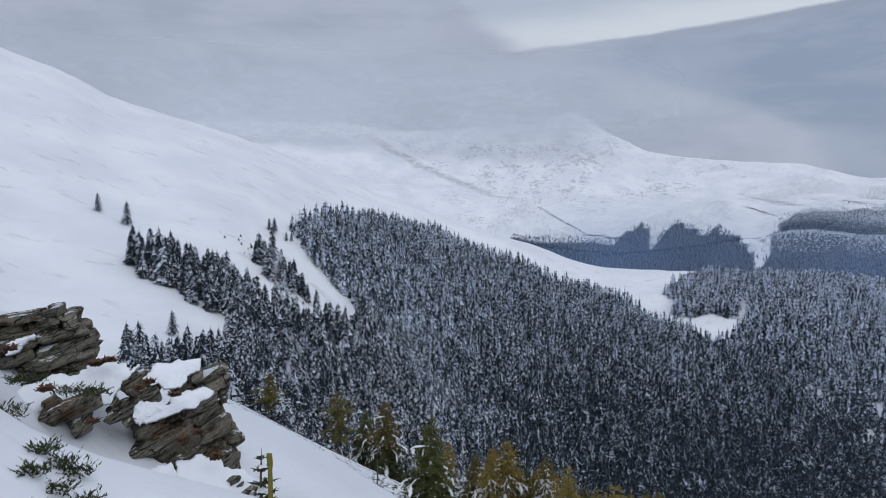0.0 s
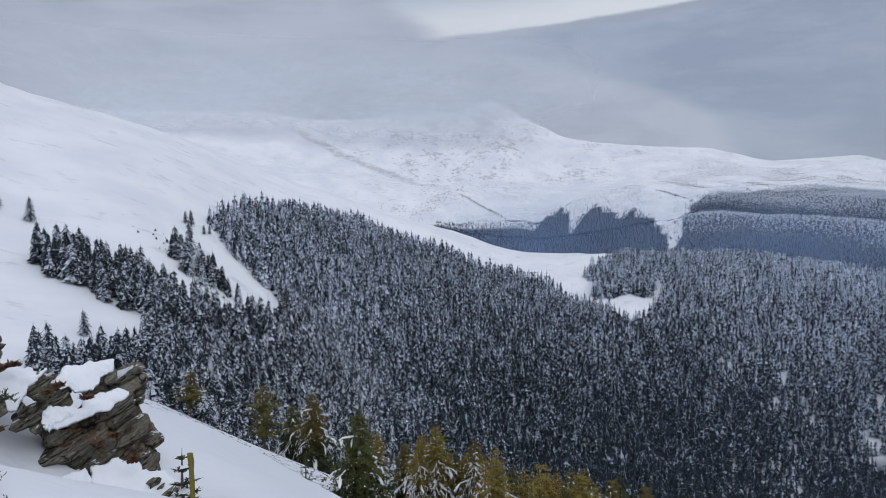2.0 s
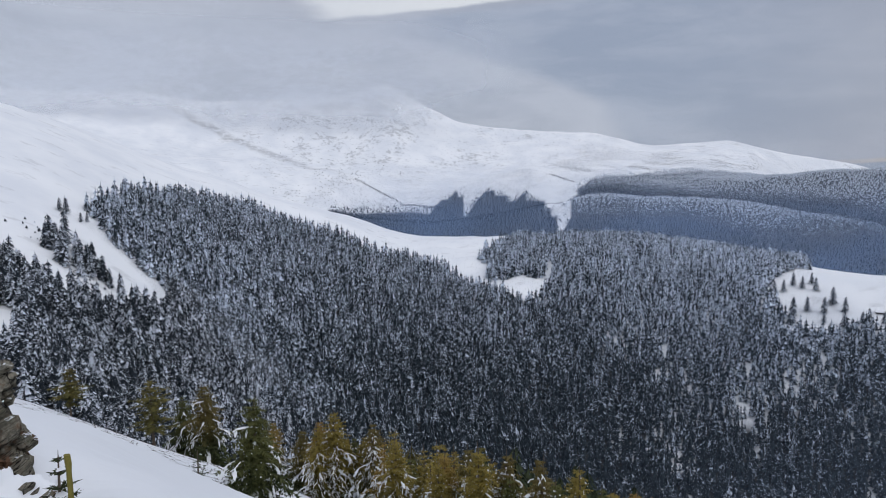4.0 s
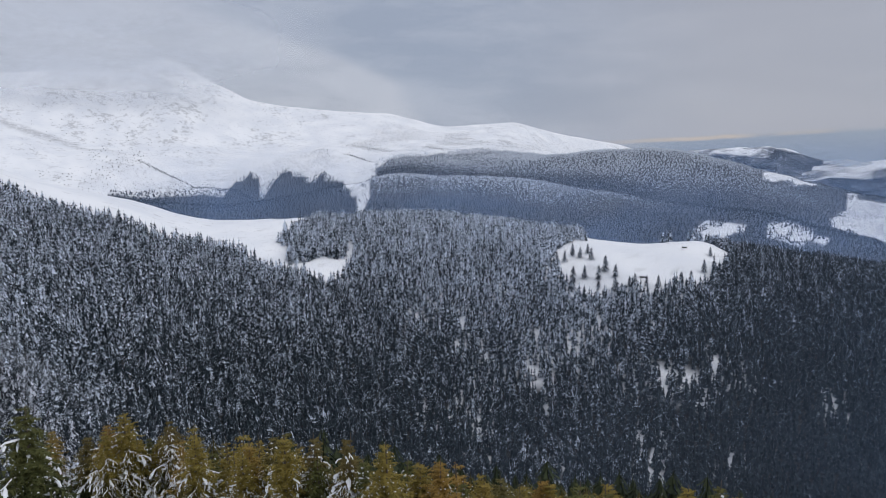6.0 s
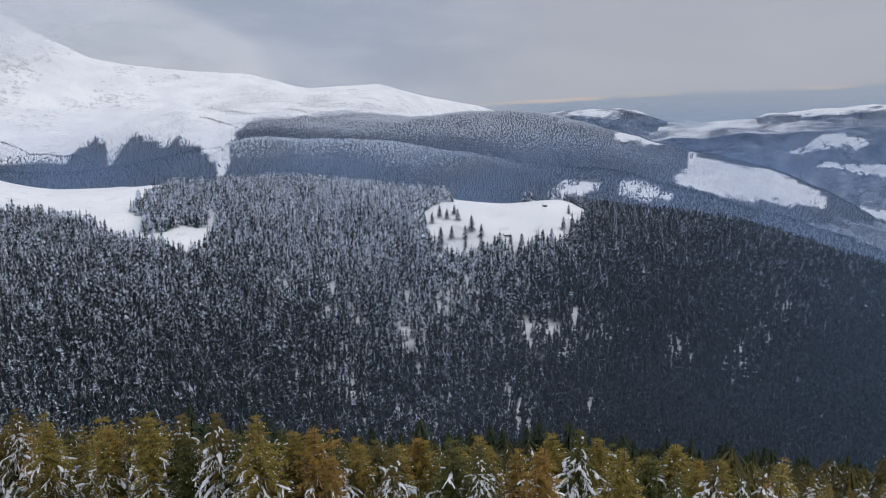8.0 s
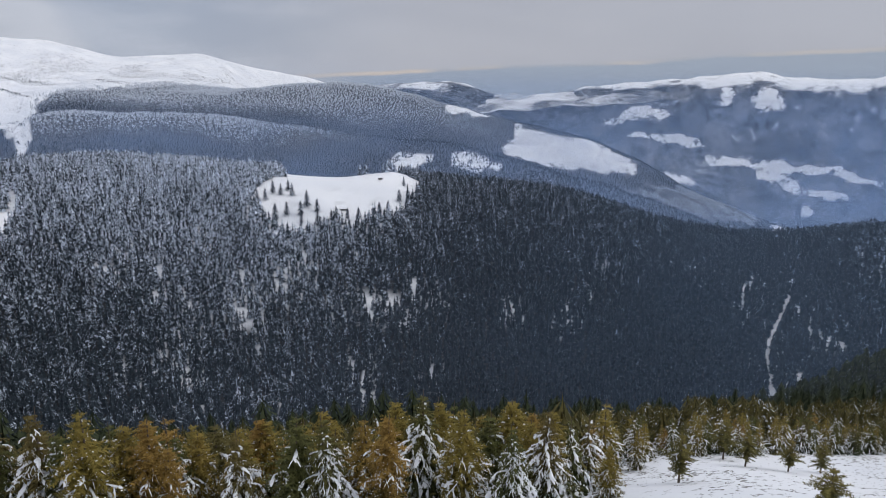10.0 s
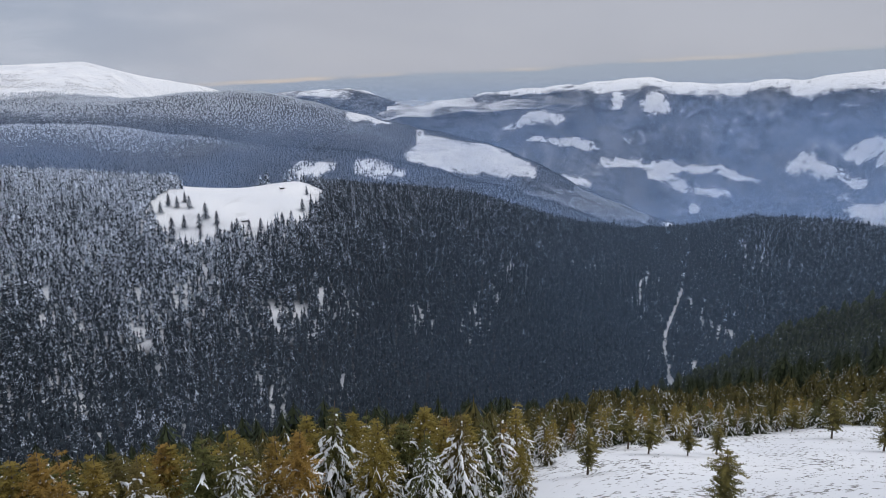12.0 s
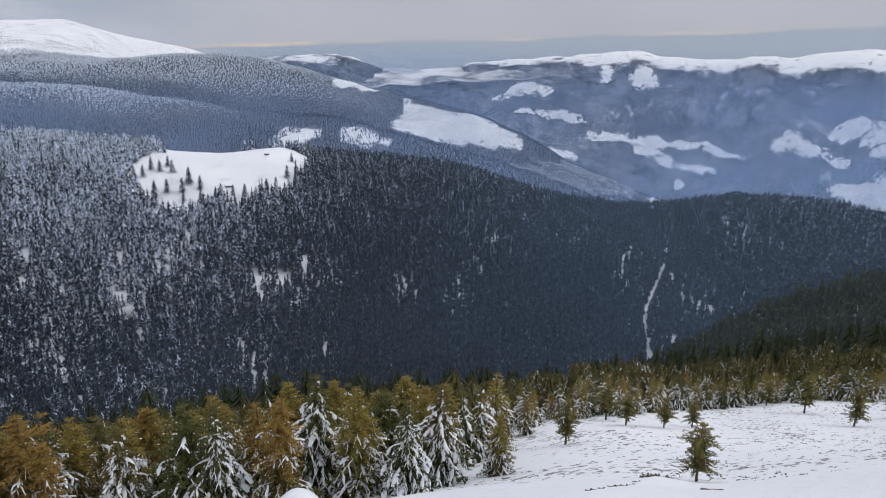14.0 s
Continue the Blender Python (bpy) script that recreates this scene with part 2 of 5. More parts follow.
# drifts close by, hummocks on the slopes, ravines on the far mountain
HEIGHT += fbm(GX / 3.1, GY / 3.1, 11) * 0.09 * np.clip((RINGS - 2) / 6, 0, 1) * np.clip((80 - RINGS) / 40, 0, 1)
HEIGHT += fbm(GX / 55, GY / 55, 21) * np.clip(RINGS * 0.003, 0, 2.2) * np.clip((RINGS - 160) / 100, 0, 1)
HEIGHT += fbm(GX / 240, GY / 240, 31, 5) * 16 * np.clip((RINGS - 1700) / 500, 0, 1) * np.clip((np.tile(along(SKY_R, AZ)[:, None], len(RINGS)) - 250 - RINGS) / 300, 0, 1)
HEIGHT += fbm(GX / 130, GY / 130, 34, 4) * 11 * np.clip((RINGS - 4150) / 200, 0, 1) * np.clip((AZ[:, None] - 48) / 6, 0, 1) * np.clip((140 - AZ[:, None]) / 8, 0, 1)
# spurs and gullies of the far country
HEIGHT += (np.abs(fbm(GX / 420, GY / 420, 36, 4)) - 0.35) * 75 * np.clip((RINGS - 3050) / 300, 0, 1) * np.clip((4380 - RINGS) / 400, 0, 1) * np.clip((AZ[:, None] - 50) / 8, 0, 1) * np.clip((130 - AZ[:, None]) / 8, 0, 1)
for bx, by, high, wide in ((3.62, 2.58, 0.64, 0.34), (11.5, 1.3, 0.15, 0.6), (-3.9, 5.2, 0.2, 1.5), (-3.4, 9.6, -0.42, 2.0), (-2.7, 8.3, -0.32, 1.3), (-2.72, 9.3, -0.6, 0.72), (-4.5, 8.3, -0.38, 1.2), (-3.6, 8.0, -0.26, 0.9), (-6.5, 10.5, 0.4, 1.4), (1.2, 9.0, 0.25, 1.5)):
    HEIGHT += high * np.exp(-((GX - bx) ** 2 + (GY - by) ** 2) / wide ** 2)
HEIGHT[-1] = HEIGHT[0]


def land(x, y):
    """Height of the ground."""
    az, r = np.degrees(np.arctan2(x, y)), np.hypot(x, y)
    a = (az + 180) / 0.5
    i = np.clip(np.floor(a).astype(int), 0, len(AZ) - 2)
    b = np.interp(r, RINGS, np.arange(len(RINGS)))
    j = np.clip(np.floor(b).astype(int), 0, len(RINGS) - 2)
    u, v = a - i, b - j
    p, q, s, t = HEIGHT[i, j], HEIGHT[i, j + 1], HEIGHT[i + 1, j + 1], HEIGHT[i + 1, j]
    return np.where(v >= u, p + v * (q - p) + u * (s - q), p + u * (t - p) + v * (s - t))


def spot(az, r):
    """A point on the ground at a bearing and distance."""
    x, y = r * math.sin(radians(az)), r * math.cos(radians(az))
    return x, y, float(land(np.array(x), np.array(y)))


def inside(poly, az, r):
    """Whether points lie in a polygon of (bearing, distance) pairs, traced from the camera's view."""
    hit = np.zeros(np.shape(az), bool)
    for (a0, r0), (a1, r1) in zip(poly, poly[1:] + poly[:1]):
        if a0 != a1 or r0 != r1:
            cross = (r0 > r) != (r1 > r)
            hit ^= cross & (az < (a1 - a0) * (r - r0) / ((r1 - r0) or 1e-9) + a0)
    return hit


def mesh_of(name, verts, faces, material=None, smooth=False):
    """A mesh from arrays: verts (n, 3), faces (m, 3 or 4)."""
    me = bpy.data.meshes.new(name)
    verts, faces = np.asarray(verts, np.float32), np.asarray(faces, np.int32)
    n, k = faces.shape
    me.vertices.add(len(verts)); me.vertices.foreach_set("co", verts.ravel())
    me.loops.add(n * k); me.loops.foreach_set("vertex_index", faces.ravel())
    me.polygons.add(n)
    me.polygons.foreach_set("loop_start", np.arange(0, n * k, k, dtype=np.int32))
    me.polygons.foreach_set("use_smooth", np.full(n, smooth))
    me.update(calc_edges=True)
    me.validate()
    if material:
        me.materials.append(material)
    return me
# ---------------------------------------------------------------- materials
def surface(name, rough=0.8, spec=0.3):
    m = bpy.data.materials.new(name)
    m.use_nodes = True
    n = Nodes(m.node_tree)
    bsdf = n.add("ShaderNodeBsdfPrincipled", {"Roughness": rough, "Specular IOR Level": spec})
    n.add("ShaderNodeOutputMaterial", {"Surface": bsdf.outputs[0]})
    place = n.add("ShaderNodeNewGeometry").outputs["Position"]
    return m, n, bsdf, place


def put(n, bsdf, colour, height=None, distance=0.05, strength=0.6):
    n.tree.links.new(colour, bsdf.inputs["Base Color"])
    if height is not None:
        bump = n.add("ShaderNodeBump", {"Height": height, "Distance": distance, "Strength": strength})
        n.tree.links.new(bump.outputs[0], bsdf.inputs["Normal"])


# snowy meadows of the far country, placed to fit the camera's view: bearing, distance, half widths in degrees and
# metres
MEADOWS = [(76.4, 3780, 2.3, 26), (79.4, 3804, 1.6, 22), (82.3, 3806, 1.6, 16), (84.6, 3790, 1.4, 13), (79.3, 3748, 1.0, 28), (80.7, 3704, 0.8, 28), (83.0, 3664, 1.3, 20), (82.0, 3575, 0.4, 14), (89.2, 3846, 1.2, 36), (91.0, 3806, 1.4, 24), (92.6, 3778, 0.7, 14),
           (92.9, 3908, 1.5, 28), (94.8, 3856, 1.2, 32), (95.2, 3782, 0.8, 20), (95.0, 3642, 2.3, 44), (69.4, 3964, 2.4, 30), (72.4, 3844, 1.9, 14), (69.8, 3838, 0.8, 12), (72.6, 3576, 1.3, 24), (78.6, 4150, 1.0, 46), (75.8, 4170, 0.5, 60)]


def make_ground():
    """Snow with wind-blown grass, scrub on the far mountain, woods and meadows in the far country."""
    m, n, bsdf, p = surface("snow_and_far_country", 0.75, 0.25)
    xyz = n.add("ShaderNodeSeparateXYZ", {0: p}).outputs
    flat = n.add("ShaderNodeCombineXYZ", {0: xyz[0], 1: xyz[1], 2: 0.0}).outputs[0]
    dist = n.add("ShaderNodeVectorMath", {0: flat}, operation="LENGTH").outputs["Value"]
    bearing = n.math("DEGREES", n.math("ARCTAN2", xyz[0], xyz[1]))
    broad, drift = n.noise(p, 0.012, 5), n.noise(p, 0.35, 5)
    snow = n.mix(n.ramp(broad, 0.3, 0.7), (0.72, 0.74, 0.78), (0.83, 0.84, 0.86))
    # dry grass showing through on wind-scoured snow: short streaks along the contour
    along_hill = n.add("ShaderNodeMapping", {"Vector": p, "Rotation": (0, 0, radians(42)), "Scale": (0.14, 1.15, 1.0)}).outputs[0]
    streak = n.math("ADD", n.math("MULTIPLY", n.noise(along_hill, 1.5, 6, 0.62, 0.3), 0.78), n.math("MULTIPLY", n.noise(p, 0.07, 3), 0.30))
    grass = n.math("MULTIPLY", n.ramp(streak, 0.612, 0.635), n.math("MULTIPLY", n.ramp(dist, 16, 30), n.ramp(dist, 220, 120)))
    straw = n.mix(n.noise(p, 3.0), (0.045, 0.042, 0.034), (0.15, 0.135, 0.11))
    colour = n.mix(n.math("MULTIPLY", grass, 0.8), snow, straw)
    # scoured marks on the open slope above the woods
    mark = n.noise(n.add("ShaderNodeMapping", {"Vector": p, "Rotation": (0, 0, radians(-35)), "Scale": (0.45, 1.0, 1.0)}).outputs[0], 0.06, 5, 0.6, 0.4)
    mark = n.math("MULTIPLY", n.ramp(mark, 0.58, 0.68), n.math("MULTIPLY", n.ramp(dist, 260, 420), n.ramp(dist, 3000, 2400)))
    colour = n.mix(n.math("MULTIPLY", mark, 0.26), colour, (0.34, 0.34, 0.35))
    # long rib down the far mountain, its shaded side painted grey, and bare rock below its summit
    line = n.math("ADD", n.math("MULTIPLY", n.math("MINIMUM", n.math("MAXIMUM", n.math("ADD", bearing, 6.0), 0.0), 6.0), -48.0), n.math("MULTIPLY", n.math("MAXIMUM", bearing, 0.0), -35.0))
    rib_shade = n.math("SUBTRACT", dist, n.math("ADD", 2985, line))
    rib_shade = n.math("ADD", rib_shade, n.math("MULTIPLY", n.math("SUBTRACT", n.noise(p, 0.012, 5), 0.5), 90))
    rib_shade = n.math("MULTIPLY", n.ramp(n.math("ABSOLUTE", rib_shade), 52, 6), n.math("MULTIPLY", n.ramp(bearing, -7.5, -4), n.ramp(bearing, 8, 2)))
    colour = n.mix(n.math("MULTIPLY", rib_shade, n.math("MULTIPLY", n.ramp(n.noise(p, 0.05, 5, 0.7), 0.32, 0.56), 0.46)), colour, (0.24, 0.24, 0.25))
    rock_at = n.math("MULTIPLY", n.ramp(n.math("ABSOLUTE", n.math("SUBTRACT", bearing, 7.0)), 7.0, 1.0), n.math("MULTIPLY", n.ramp(dist, 2450, 2850), n.ramp(dist, 3400, 3200)))
    speck = n.math("ADD", n.math("MULTIPLY", n.noise(p, 0.05, 7, 0.78), 0.75), n.math("MULTIPLY", n.noise(p, 0.007, 3), 0.4))
    speck = n.math("ADD", speck, n.math("MULTIPLY", rock_at, 0.055))
    speck = n.math("MULTIPLY", n.ramp(speck, 0.625, 0.70), n.math("MULTIPLY", n.ramp(dist, 1750, 2000), n.ramp(dist, 3400, 3150)))
    speck = n.math("MULTIPLY", speck, n.ramp(bearing, -7, 3))
    colour = n.mix(n.math("MULTIPLY", speck, 0.40), colour, (0.15, 0.15, 0.16))
    # floor of the woods: shade under the trees painted in, with needle litter and thin snow
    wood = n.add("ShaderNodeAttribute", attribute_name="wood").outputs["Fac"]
    floor_shade = n.mix(n.ramp(n.noise(p, 0.4, 5, 0.7), 0.56, 0.74), (0.035, 0.037, 0.04), (0.42, 0.43, 0.46))
    floor_shade = n.mix(n.ramp(dist, 1450, 1600), floor_shade, n.mix(n.noise(p, 0.12, 5, 0.7), (0.03, 0.038, 0.05), (0.14, 0.15, 0.175)))
    colour = n.mix(n.ramp(wood, 0.3, 0.8), colour, floor_shade)
    # the far country: woods with snowy meadows between them, snow on the tops
    warp = n.noise(p, 0.015, 9, 0.80)
    shape = None
    for az, r, wide, deep in MEADOWS:
        deep *= 1.35
        a = n.math("DIVIDE", n.math("SUBTRACT", bearing, az), wide)
        b = n.math("DIVIDE", n.math("SUBTRACT", dist, r), deep)
        one = n.math("ADD", n.math("MULTIPLY", a, a), n.math("MULTIPLY", b, b))
        shape = one if shape is None else n.math("MINIMUM", shape, one)
    shape = n.math("ADD", shape, n.math("MULTIPLY", n.math("SUBTRACT", warp, 0.5), 9.0))
    meadow = n.ramp(shape, 1.0, 0.8)
    tops = n.ramp(n.math("ADD", xyz[2], n.math("MULTIPLY", n.math("SUBTRACT", n.noise(p, 0.004, 6, 0.62), 0.5), 260)), -75, -45)
    sprinkle = n.math("MULTIPLY", n.ramp(n.noise(p, 0.014, 9, 0.78), 0.55, 0.66), 0.6)
    woods = n.mix(n.ramp(n.noise(p, 0.010, 9, 0.80), 0.38, 0.64), (0.006, 0.012, 0.020), (0.20, 0.21, 0.235))
    open_land = n.mix(n.ramp(n.noise(p, 0.03, 7, 0.75), 0.33, 0.42), (0.16, 0.165, 0.18), (0.86, 0.86, 0.865))
    # shading of the relief painted in as broad darker patches
    woods = n.mix(n.math("MULTIPLY", n.ramp(n.noise(p, 0.0024, 4, 0.6), 0.4, 0.65), 0.55), woods, (0.010, 0.016, 0.024))
    orchard = n.math("MULTIPLY", n.ramp(n.noise(p, 0.03, 8, 0.8), 0.50, 0.60), n.math("MULTIPLY", n.ramp(dist, 3480, 3350), n.ramp(n.noise(p, 0.003, 3), 0.42, 0.52)))
    woods = n.mix(orchard, woods, (0.42, 0.40, 0.40))
    country = n.mix(n.math("MAXIMUM", meadow, sprinkle), woods, open_land)
    country = n.mix(tops, country, n.mix(n.ramp(n.noise(p, 0.02, 6, 0.7), 0.34, 0.44), (0.28, 0.29, 0.31), (0.84, 0.85, 0.87)))
    country_at = n.math("MULTIPLY", n.ramp(dist, 2700, 2900), n.ramp(bearing, 42, 46))
    colour = n.mix(country_at, colour, country)
    height = n.math("ADD", n.math("MULTIPLY", drift, 0.5), n.math("MULTIPLY", n.noise(along_hill, 2.2, 5), 0.5))
    put(n, bsdf, colour, height, 0.16, 0.6)
    return m


def make_conifer(name, dark, light, snow_low, snow_high, z_low, z_high, grain=1.6, frost=(0.72, 0.77, 0.86), soft=0.04, by_bearing=None):
    """Needles in clumps with settled snow, more of it higher up the mountain."""
    m, n, bsdf, p = surface(name, 0.85, 0.15)
    geo = n.add("ShaderNodeNewGeometry").outputs
    island = geo["Random Per Island"]
    z = n.add("ShaderNodeSeparateXYZ", {0: p}).outputs[2]
    green = n.mix(n.math("ADD", n.math("MULTIPLY", island, 0.6), n.math("MULTIPLY", n.noise(p, grain * 2), 0.4)), dark, light)
    amount = n.add("ShaderNodeMapRange", {"Value": n.math("ADD", z, n.math("MULTIPLY", n.math("SUBTRACT", n.noise(p, 0.01, 3), 0.5), 90)),
                                          "From Min": z_low, "From Max": z_high, "To Min": snow_low, "To Max": snow_high}).outputs[0]
    if by_bearing:
        # settled snow raised or cut to match the view: bearings between which it changes, and by how much
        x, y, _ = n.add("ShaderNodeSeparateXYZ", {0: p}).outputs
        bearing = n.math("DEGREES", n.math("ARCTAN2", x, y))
        for start, end, change in by_bearing:
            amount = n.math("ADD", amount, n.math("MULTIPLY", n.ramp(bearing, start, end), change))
    amount = n.math("ADD", amount, n.add("ShaderNodeAttribute", attribute_name="whiteness").outputs["Fac"])
    patch = n.noise(n.stretched(p, 1, 1, 1.7), grain, 2, 0.55)
    cover = n.math("ADD", n.math("MULTIPLY", island, 0.34), n.math("MULTIPLY", n.math("SUBTRACT", patch, 0.5), 1.15))
    cover = n.math("ADD", n.math("ADD", n.math("ADD", cover, 0.32), amount), n.math("MULTIPLY", n.math("SUBTRACT", n.noise(p, 0.045, 3), 0.5), 0.22))
    snow = n.ramp(cover, 0.60 - soft, 0.60 + soft)
    put(n, bsdf, n.mix(snow, green, frost))
    return m


def make_bark():
    m, n, bsdf, p = surface("bark", 0.9, 0.1)
    where = n.add("ShaderNodeTexCoord").outputs["Object"]
    scale = n.noise(n.stretched(where, 6, 6, 1.2), 3.0, 5, 0.7)
    put(n, bsdf, n.mix(scale, (0.045, 0.034, 0.026), (0.17, 0.14, 0.115)), scale, 0.02, 0.8)
    return m


def make_needles(name, shade, mid, tip, warm):
    """Needle sprays, darker inside and low down, olive to rust towards the top; every tree a little different."""
    m, n, bsdf, p = surface(name, 0.8, 0.15)
    island = n.add("ShaderNodeNewGeometry").outputs["Random Per Island"]
    who = n.add("ShaderNodeObjectInfo").outputs["Random"]
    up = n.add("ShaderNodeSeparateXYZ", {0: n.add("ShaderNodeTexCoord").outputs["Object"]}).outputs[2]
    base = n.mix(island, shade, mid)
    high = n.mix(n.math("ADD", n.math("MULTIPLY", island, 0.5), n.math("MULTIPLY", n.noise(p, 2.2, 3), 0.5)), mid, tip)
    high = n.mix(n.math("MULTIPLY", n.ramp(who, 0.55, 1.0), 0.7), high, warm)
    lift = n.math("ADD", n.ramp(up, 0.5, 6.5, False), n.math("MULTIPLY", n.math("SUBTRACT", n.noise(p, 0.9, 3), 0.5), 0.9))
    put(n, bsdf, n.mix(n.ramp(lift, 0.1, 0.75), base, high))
    return m


def make_snow(name):
    m, n, bsdf, p = surface(name, 0.7, 0.25)
    lump = n.noise(p, 5.0, 5)
    put(n, bsdf, n.mix(lump, (0.76, 0.78, 0.82), (0.86, 0.87, 0.89)), lump, 0.03, 0.5)
    return m


def make_rock():
    """Layered schist: grey-green faces, dark joints, rusty moss, pale lichen, snow on the ledges."""
    m, n, bsdf, p = surface("layered_rock", 0.88, 0.2)
    dot = lambda way: n.add("ShaderNodeVectorMath", {0: p, 1: way}, operation="DOT_PRODUCT").outputs["Value"]
    # along the beds, inwards, and across them; the beds dip by 27 degrees
    on, inward, over = dot((0.8075, 0.3766, 0.454)), dot((-0.4226, 0.9063, 0.0)), dot((-0.4115, -0.1919, 0.891))
    bed = lambda stretch: n.add("ShaderNodeCombineXYZ", {0: on, 1: inward, 2: n.math("MULTIPLY", over, stretch)}).outputs[0]
    layer = n.noise(bed(4.0), 2.0, 8, 0.66, 0.6)
    seam = n.noise(bed(14.0), 1.5, 6, 0.6, 0.8)
    grit = n.noise(p, 30, 6, 0.75)
    lamina = n.noise(bed(7.0), 9.0, 5, 0.65, 0.4)
    blotch = n.noise(p, 6.5, 5, 0.7, 0.6)
    tone = n.mix(n.ramp(layer, 0.32, 0.68), (0.060, 0.058, 0.046), (0.30, 0.272, 0.212))
    tone = n.mix(n.math("MULTIPLY", n.ramp(n.noise(p, 2.6, 5), 0.45, 0.65), 0.55), tone, (0.235, 0.225, 0.155))
    tone = n.mix(n.math("MULTIPLY", n.ramp(lamina, 0.46, 0.34), 0.75), tone, (0.035, 0.032, 0.026))
    tone = n.mix(n.math("MULTIPLY", n.ramp(blotch, 0.56, 0.68), 0.6), tone, (0.060, 0.066, 0.040))
    tone = n.mix(n.math("MULTIPLY", n.ramp(grit, 0.45, 0.75), 0.55), tone, (0.46, 0.43, 0.36))
    tone = n.mix(n.math("MULTIPLY", n.ramp(grit, 0.45, 0.25), 0.45), tone, (0.07, 0.062, 0.05))
    tone = n.mix(n.math("MULTIPLY", n.ramp(n.noise(p, 1.6, 6, 0.72), 0.52, 0.62), 0.8), tone, (0.125, 0.060, 0.028))
    gap = n.math("MULTIPLY", n.ramp(n.math("ABSOLUTE", n.math("SUBTRACT", seam, 0.5)), 0.030, 0.004), n.ramp(n.noise(p, 2.3, 4), 0.38, 0.52))
    crack = n.add("ShaderNodeTexVoronoi", {"Vector": n.add("ShaderNodeVectorMath", {0: bed(1.7), 1: n.add("ShaderNodeTexNoise", {"Vector": p, "Scale": 2.2, "Detail": 4.0}).outputs["Color"]}, operation="ADD").outputs[0], "Scale": 1.5}, feature="DISTANCE_TO_EDGE").outputs["Distance"]
    split = n.math("MULTIPLY", n.ramp(crack, 0.026, 0.004), n.ramp(n.noise(p, 1.9, 3), 0.36, 0.48))
    dark = n.math("MAXIMUM", gap, split)
    tone = n.mix(dark, tone, (0.014, 0.012, 0.010))
    up = n.add("ShaderNodeSeparateXYZ", {0: n.add("ShaderNodeNewGeometry").outputs["Normal"]}).outputs[2]
    settled = n.math("ADD", up, n.math("MULTIPLY", n.math("SUBTRACT", n.noise(p, 2.6, 6, 0.65), 0.5), 1.5))
    tone = n.mix(n.ramp(settled, 1.02, 1.06), tone, (0.80, 0.82, 0.85))
    height = n.math("ADD", n.math("ADD", n.math("MULTIPLY", lamina, 0.5), n.math("MULTIPLY", layer, 0.9)), n.math("SUBTRACT", n.math("MULTIPLY", grit, 0.22), n.math("MULTIPLY", dark, 0.5)))
    put(n, bsdf, tone, height, 0.12, 0.9)
    return m


def make_plain(name, low, high, scale=6.0, rough=0.85):
    m, n, bsdf, p = surface(name, rough, 0.15)
    g = n.noise(p, scale, 5, 0.65)
    put(n, bsdf, n.mix(g, low, high), g, 0.02, 0.5)
    return m


def make_veil(name, colour, density, low, high, left, right, edge, grain, patchy, wisp=False, through_it=0.5):
    """A tinted sheet that imitates mist: mostly clear, scattering daylight; it thins out between the heights low and
    high and past the bearings left and right.
    """
    m = bpy.data.materials.new(name)
    m.use_nodes = True
    n = Nodes(m.node_tree)
    p = n.add("ShaderNodeNewGeometry").outputs["Position"]
    x, y, z = n.add("ShaderNodeSeparateXYZ", {0: p}).outputs
    cloud = n.noise(n.stretched(p, 1, 1, 2.2), grain, 6, 0.58, 0.3)
    z = n.math("ADD", z, n.math("MULTIPLY", n.math("SUBTRACT", cloud, 0.5), edge))
    bearing = n.math("ARCTAN2", x, y)
    bearing = n.math("ADD", bearing, n.math("MULTIPLY", n.math("SUBTRACT", cloud, 0.5), 0.12))
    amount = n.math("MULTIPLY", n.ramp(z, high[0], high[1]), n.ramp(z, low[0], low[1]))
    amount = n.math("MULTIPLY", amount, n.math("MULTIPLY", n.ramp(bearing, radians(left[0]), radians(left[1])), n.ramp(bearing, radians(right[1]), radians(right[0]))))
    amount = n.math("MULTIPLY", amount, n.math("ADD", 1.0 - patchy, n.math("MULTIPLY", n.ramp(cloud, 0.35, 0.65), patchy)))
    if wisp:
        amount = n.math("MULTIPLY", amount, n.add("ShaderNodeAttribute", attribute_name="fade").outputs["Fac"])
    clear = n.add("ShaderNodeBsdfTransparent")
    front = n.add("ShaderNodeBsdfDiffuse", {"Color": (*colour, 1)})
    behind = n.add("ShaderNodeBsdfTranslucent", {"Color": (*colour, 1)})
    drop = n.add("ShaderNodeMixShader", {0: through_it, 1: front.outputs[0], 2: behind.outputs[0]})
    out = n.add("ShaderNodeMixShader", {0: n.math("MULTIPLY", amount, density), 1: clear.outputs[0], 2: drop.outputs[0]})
    n.add("ShaderNodeOutputMaterial", {"Surface": out.outputs[0]})
    return m


GROUND = make_ground()
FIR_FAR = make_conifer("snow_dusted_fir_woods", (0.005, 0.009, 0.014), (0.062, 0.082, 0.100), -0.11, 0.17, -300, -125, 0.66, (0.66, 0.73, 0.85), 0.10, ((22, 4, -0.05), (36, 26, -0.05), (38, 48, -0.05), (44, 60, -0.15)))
# blue haze partly put into the base colours of these two woods
FIR_LEFT = make_conifer("dark_fir_woods", (0.011, 0.016, 0.023), (0.038, 0.048, 0.060), 0.03, 0.01, -200, -60, 1.15, (0.66, 0.71, 0.80), 0.06)
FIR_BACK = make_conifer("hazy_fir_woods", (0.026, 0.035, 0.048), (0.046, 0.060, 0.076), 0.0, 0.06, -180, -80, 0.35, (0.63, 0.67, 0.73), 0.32)
